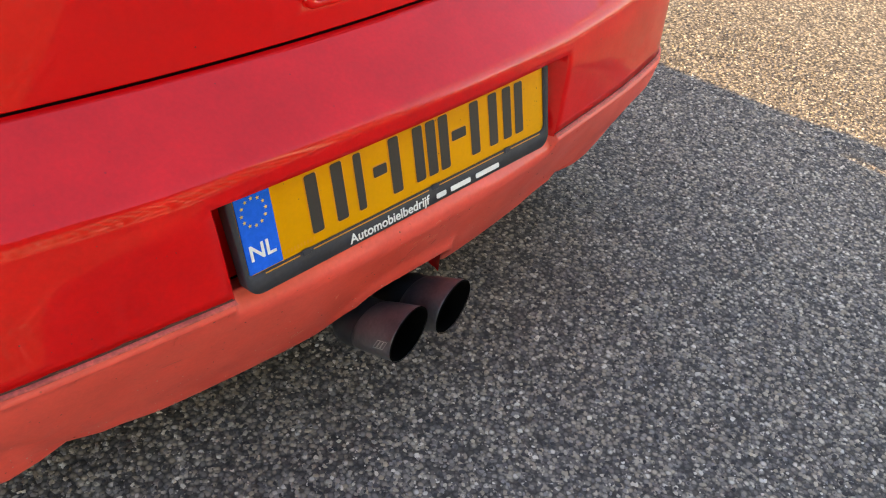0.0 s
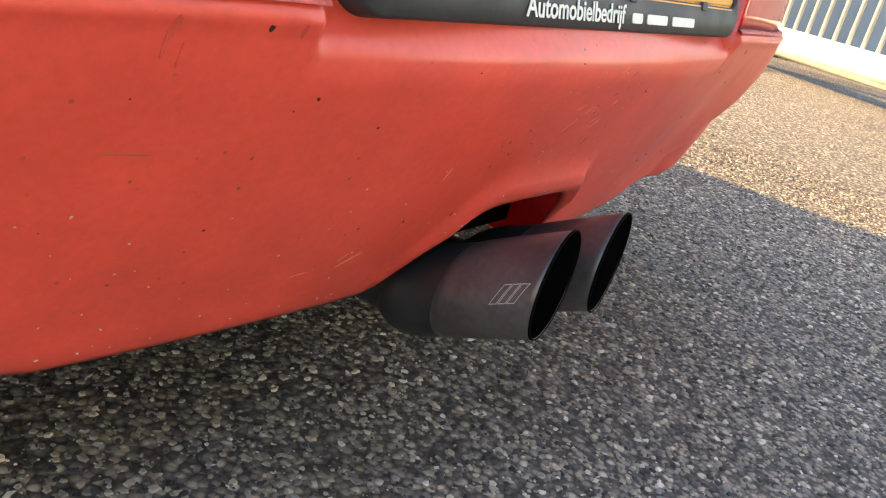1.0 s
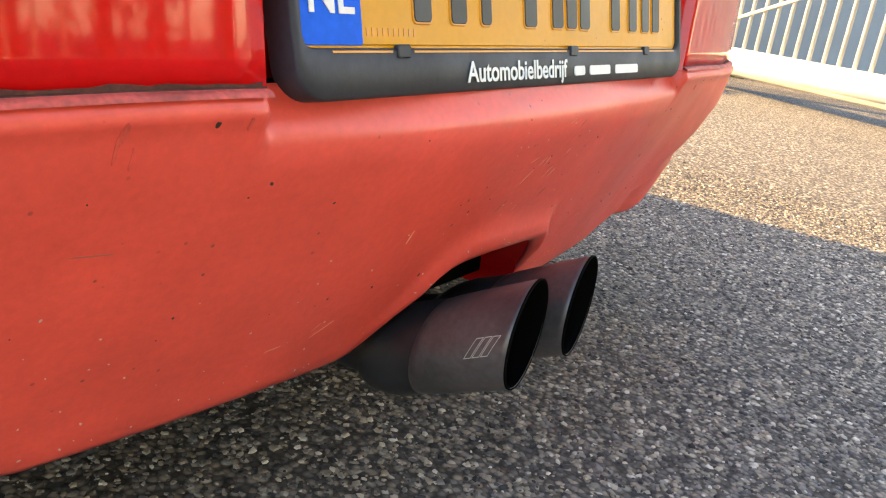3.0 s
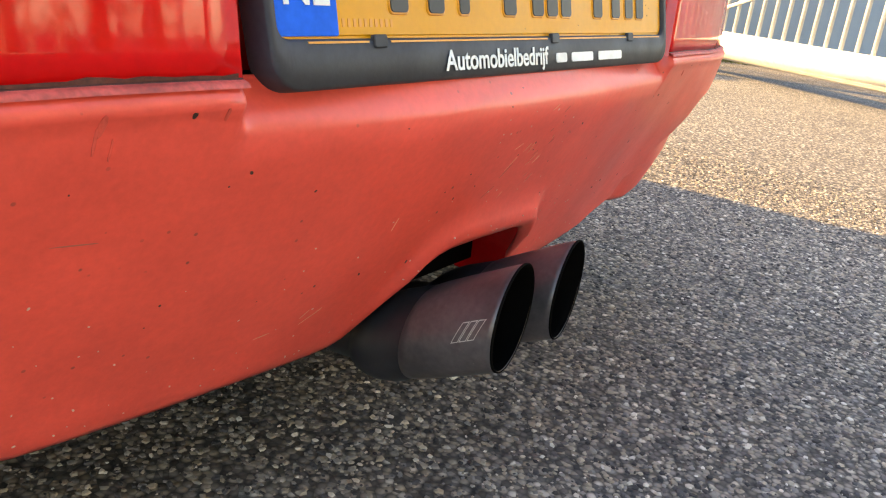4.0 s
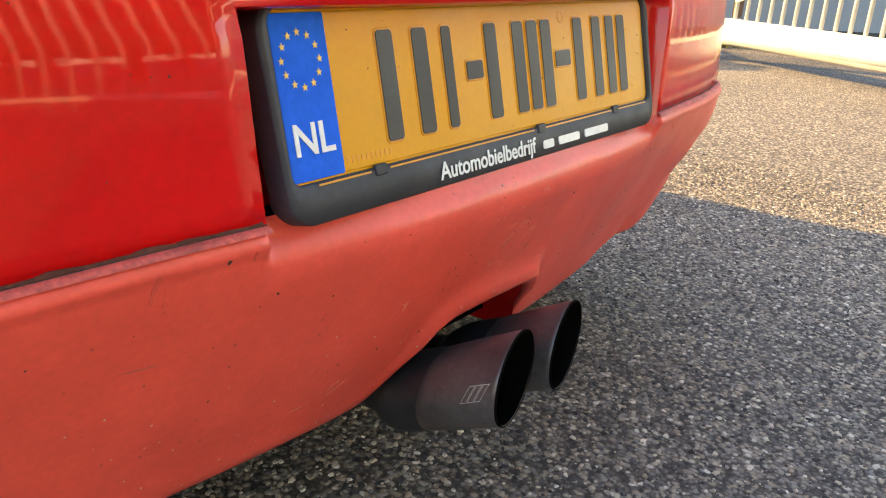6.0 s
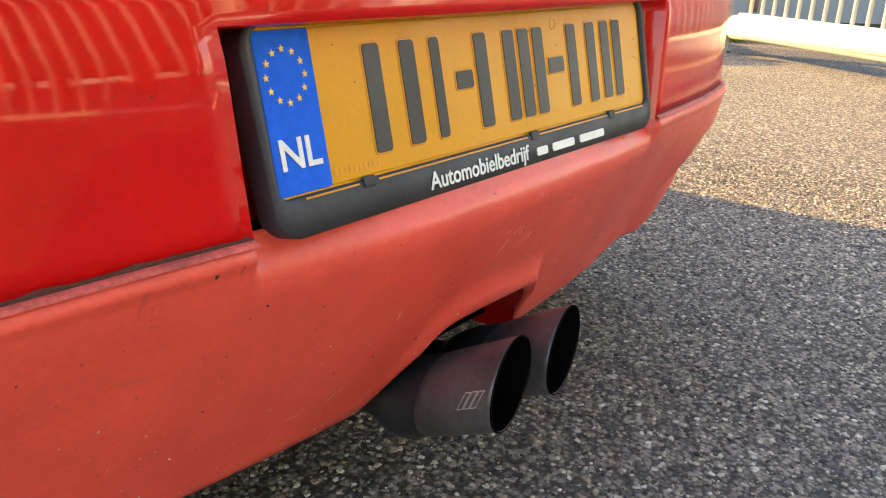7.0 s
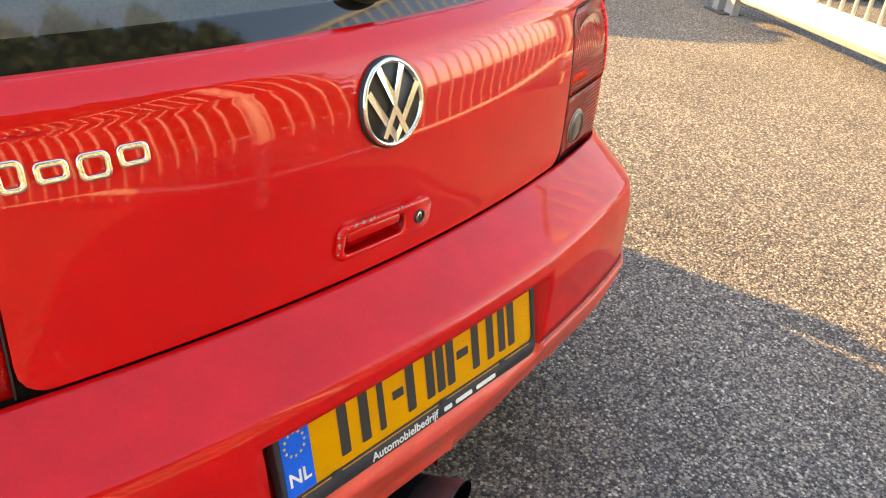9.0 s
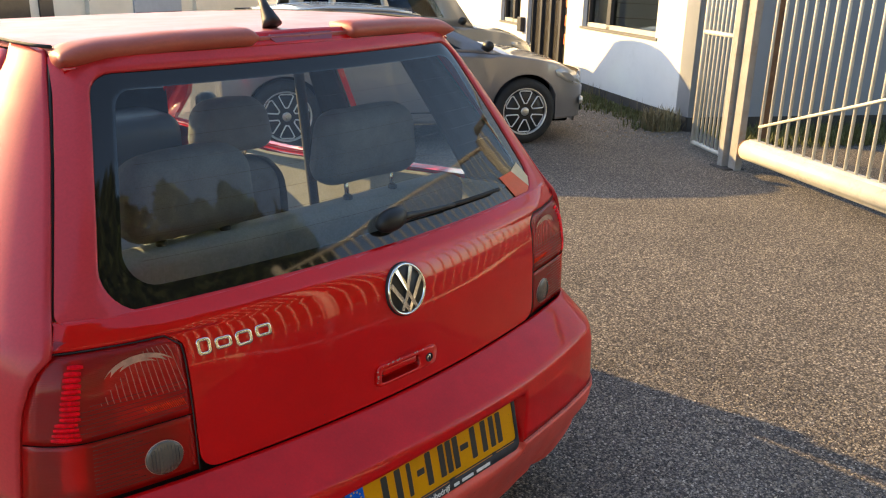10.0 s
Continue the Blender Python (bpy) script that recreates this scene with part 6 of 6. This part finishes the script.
# trailer before the hall
trailer = yard("flatbed_trailer", label="dark steel flatbed trailer by the hall", category="trailer")
for z0, z1, o0, o1, a0, a1 in ((0.42, 0.50, 1.0, 2.2, 22.2, 24.8), (0.30, 0.42, 1.9, 2.0, 22.4, 24.7), (0.50, 0.85, 2.14, 2.19, 22.2, 22.25), (0.50, 0.85, 2.14, 2.19, 23.0, 23.05), (0.80, 0.85, 2.14, 2.19, 22.2, 23.05)):
    wall_box("trailer_frame", a0, a1, z0, z1, o0, o1, GREY_FRAME, trailer, F0, FARD, FARN)
for a0 in (23.4, 24.0):
    wall_box("trailer_wheel", a0 - 0.26, a0 + 0.26, 0.0, 0.52, 2.2, 2.36, RUBBER, trailer, F0, FARD, FARN, 0.10)

# ---- behind the eye, seen in paint and glass: hedge and conifers ----
LEAF = surface("hedge_leaf", (0.035, 0.060, 0.022), 0.7, vary=0.4, scale=5, grain=0.3, fine=30)


def leafage(name, n, place, size, mat, label, cat):
    P = np.array([place() for _ in range(n)])
    A, B = np.random.normal(size=(n, 3)), np.random.normal(size=(n, 3))
    A /= np.linalg.norm(A, axis=1, keepdims=True)
    B -= (A * B).sum(1, keepdims=True) * A
    B /= np.linalg.norm(B, axis=1, keepdims=True)
    k = size * np.random.uniform(0.5, 1.2, (n, 1))
    V = np.stack([P - A * k, P - B * k * 0.5, P + A * k, P + B * k * 0.5], 1).reshape(-1, 3)
    F_ = np.arange(4 * n).reshape(-1, 4)
    return tagged(link(name, V.tolist(), F_.tolist(), mat, smooth=False), label, cat, kind="stuff")


def hedge_spot():
    x = random.uniform(-14, 9)
    top = 2.1 + 0.3 * noise.noise(Vector((x * 0.9, 0, 0)))
    return (x, -9.6 + random.uniform(-0.5, 0.5), top * random.random() ** 0.6)


leafage("hedge", 14000, hedge_spot, 0.08, LEAF, "dark green clipped hedge behind the gate", "hedge")
for k in range(18):
    tx, ty, th = -9.8 + 1.0 * k + random.uniform(-0.3, 0.3), -11.6 + random.uniform(-0.7, 0.7), 19.6 - 0.42 * k + random.uniform(-0.7, 0.7)
    tree = tagged(empty("conifer_tree", pose(tx, ty, 0)), "tall dark conifer with a ragged pointed crown", "tree", "row of conifers")
    tube("trunk", [(0, 0, -0.05), (0.03, 0.02, th * 0.5), (0, 0, th * 0.96)], [0.2, 0.11, 0.02], RUST, tree, 10)
    for j in range(9):
        a, z = j * 2.4, th * (0.15 + 0.085 * j)
        r = (1.0 - z / th) * 1.3
        tube("limb", [(0, 0, z), (r * 0.5 * math.cos(a), r * 0.5 * math.sin(a), z + 0.1), (r * math.cos(a), r * math.sin(a), z + 0.05)], [0.05, 0.03, 0.01], RUST, tree, 6)

    def spot(th=th):
        z = th * (0.08 + 0.92 * random.random() ** 1.25)
        a = random.uniform(0, 2 * math.pi)
        r = (1.0 - z / th) ** 0.52 * 3.1 * (0.72 + 0.28 * math.sin(z * 5 + 3 * math.sin(a * 3))) * math.sqrt(random.random()) + 0.04
        return (r * math.cos(a), r * math.sin(a), z)

    crown = leafage("crown", 7000, spot, 0.20, LEAF, "", "")
    crown.parent = tree
    del crown["kind"]

# ---- loose stones of the yard's surface ----
N = 78000
px_, py_ = np.random.uniform(-0.78, 1.95, N), np.random.uniform(-0.80, 0.62, N)
edge = np.minimum(np.minimum(px_ + 0.78, 1.95 - px_), np.minimum(py_ + 0.80, 0.62 - py_))
keep = np.random.uniform(0, 1, N) < np.clip(edge / 0.22 + 0.1, 0, 1)
px_, py_ = px_[keep], py_[keep]
N = len(px_)
rad = 0.0013 + 0.0036 * np.random.power(0.46, N)
# a chip: five-cornered, flat on top
rim_a = np.array((0.0, 1.15, 2.6, 3.9, 5.1))
base = np.concatenate([np.stack([np.cos(rim_a), np.sin(rim_a), rim_a * 0], 1), np.stack([0.70 * np.cos(rim_a + 0.15), 0.70 * np.sin(rim_a + 0.15), 0.55 + 0.10 * np.cos(rim_a * 2)], 1)])
tri_f = np.array([(k, (k + 1) % 5, 5 + k) for k in range(5)] + [((k + 1) % 5, 5 + (k + 1) % 5, 5 + k) for k in range(5)] + [(5, 6, 7), (5, 7, 8), (5, 8, 9)])
ang = np.random.uniform(0, 2 * np.pi, N)
ca, sa = np.cos(ang)[:, None], np.sin(ang)[:, None]
B0 = base[None] * np.tile(np.random.uniform(0.65, 1.25, (N, 5, 1)), (1, 2, 1))
sx = np.random.uniform(0.75, 1.35, (N, 1))
X = (B0[:, :, 0] * ca * sx - B0[:, :, 1] * sa) * rad[:, None] + px_[:, None]
Y = (B0[:, :, 0] * sa * sx + B0[:, :, 1] * ca) * rad[:, None] + py_[:, None]
Z = B0[:, :, 2] * rad[:, None] * np.random.uniform(0.40, 0.85, (N, 1)) + 0.0002
V = np.stack([X, Y, Z], 2).reshape(-1, 3)
F_ = (tri_f[None] + (np.arange(N) * 10)[:, None, None]).reshape(-1, 3)
tagged(link("gravel", V.tolist(), F_.tolist(), STONES, smooth=False), "small crushed stones set in the asphalt surface", "gravel", kind="stuff")


# ---- small marks on the car ----
TAR = surface("tar_speck", (0.035, 0.018, 0.014), 0.6)
PALE_SCRATCH = surface("pale_scratch", (0.70, 0.30, 0.20), 0.6)
GREY_SCUFF = surface("grey_scuff", (0.40, 0.11, 0.085), 0.7)


def valance_at(x, z, lift=0.0):
    """A place on the lower bumper at x and height z."""
    c = x / hole_x(0.41) if abs(x) <= hole_x(0.41) else math.copysign(1 + (abs(x) - hole_x(0.41)) / (0.66 - hole_x(0.41)), x)
    zl = lip_z(x)
    v = (z - zl) / (0.4146 - zl)
    p = Vector(valance_point(c, v))
    return Vector((p.x, p.y - lift, p.z))


def bumper_at(x, z, lift=0.0):
    return Vector((x, bumper_y(x, z) - lift, z - droop(x) * max(0.0, min(1.0, (0.48 - z) / 0.06))))


def blot(name, place, x, z, r, mat, parent, long=1.0, tilt=0.0):
    pts = []
    for k in range(9):
        w = 2 * math.pi * k / 9
        q = r * random.uniform(0.75, 1.1)
        dx, dz = q * long * math.cos(w), q * math.sin(w)
        pts.append((x + dx * math.cos(tilt) - dz * math.sin(tilt), z + dx * math.sin(tilt) + dz * math.cos(tilt)))
    return slab(name, pts, place, 0.0003, mat, parent, -0.0004, 0)


random.seed(7)
for _ in range(48):
    x, z = random.uniform(-0.55, 0.45), random.uniform(0.235, 0.402)
    if z < lip_z(x) + 0.02:
        continue
    blot("tar_speck", valance_at, x, z, random.choice((0.0004, 0.0006, 0.0008, 0.0010)), TAR, valance, random.uniform(0.8, 1.9), random.uniform(0, 3))
for _ in range(16):
    x, z = random.uniform(-0.60, -0.32), random.uniform(0.43, 0.55)
    blot("tar_speck", bumper_at, x, z, random.choice((0.0004, 0.0006, 0.0009)), TAR, bumper, random.uniform(0.8, 1.6), random.uniform(0, 3))
for _ in range(24):
    x, s_ = random.uniform(-0.20, 0.25), random.uniform(0.006, 0.104)
    blot("fly_speck", lambda a, b, d=0.0: plate_at(a, b, d + 0.0008), x, s_, random.choice((0.0004, 0.0006, 0.0009)), TAR, plate, random.uniform(0.8, 1.8), random.uniform(0, 3))
for x0, z0, ln, w, tl, mt in ((-0.119, 0.299, 0.011, 0.0005, 1.45, PALE_SCRATCH), (-0.165, 0.225, 0.016, 0.0004, 0.5, PALE_SCRATCH), (-0.158, 0.229, 0.013, 0.0004, 0.6, PALE_SCRATCH),
                              (-0.170, 0.231, 0.010, 0.0003, 0.8, PALE_SCRATCH), (-0.205, 0.222, 0.014, 0.0005, 0.1, PALE_SCRATCH),                               
                              (-0.36, 0.335, 0.030, 0.0004, -0.1, GREY_SCUFF)):
    blot("scratch", valance_at, x0, z0, w, mt, valance, ln / w / 2, tl)
DRIP = surface("dirty_run", (0.56, 0.068, 0.052), 0.7, vary=0.3, scale=40)
for x0, z0, h0, w0 in ((-0.362, 0.399, 0.006, 0.0020), (-0.364, 0.392, 0.008, 0.0009), (-0.356, 0.386, 0.007, 0.0006), (-0.30, 0.400, 0.004, 0.0012), (-0.47, 0.400, 0.005, 0.0016), (0.36, 0.392, 0.004, 0.0012)):
    blot("dirty_run", valance_at, x0, z0, w0, DRIP, valance, h0 / w0 / 1.0, 1.55)
# a field of fine scuffs above the cut-out
for _ in range(22):
    blot("scuff", valance_at, 0.03 + random.gauss(0, 0.035), 0.345 + random.gauss(0, 0.022), random.uniform(0.0002, 0.0004), random.choice((PALE_SCRATCH, GREY_SCUFF)), valance, random.uniform(6, 22), random.gauss(0.9, 0.25))
blot("chip", valance_at, -0.318, 0.4005, 0.0020, TAR, valance, 0.8)
for x0, z0 in ((-0.53, 0.485), (-0.545, 0.482)):
    blot("scuff", bumper_at, x0, z0, 0.0018, GREY_SCUFF, bumper, 4.5, 0.35)

# road dirt that has settled along the seam, and pale dust on the skirt's lower half
DIRT = surface("road_dirt", (0.075, 0.022, 0.016), 0.9, vary=0.4, scale=60, grain=0.3, fine=300)
DUST = surface("pale_dust", (0.62, 0.42, 0.36), 0.9)
for k in range(46):
    x = -0.672 + 0.0083 * k
    h0, h1 = (0.0012 + 0.0045 * abs(noise.noise(Vector((xx * 40, 2, 0)))) for xx in (x, x + 0.0083))
    slab("dirt_streak", [(x, 0.4163), (x + 0.0084, 0.4163), (x + 0.0084, 0.4163 + h1), (x, 0.4163 + h0)], bumper_at, 0.0004, DIRT, bumper, -0.0004, 0)
for _ in range(150):
    x = random.uniform(-0.56, 0.30)
    z = lip_z(x) + 0.012 + 0.12 * random.random() ** 2.2
    blot("dust_speck", valance_at, x, z, random.choice((0.00035, 0.0005, 0.0007)), DUST, valance, random.uniform(0.8, 1.8), random.uniform(0, 3))
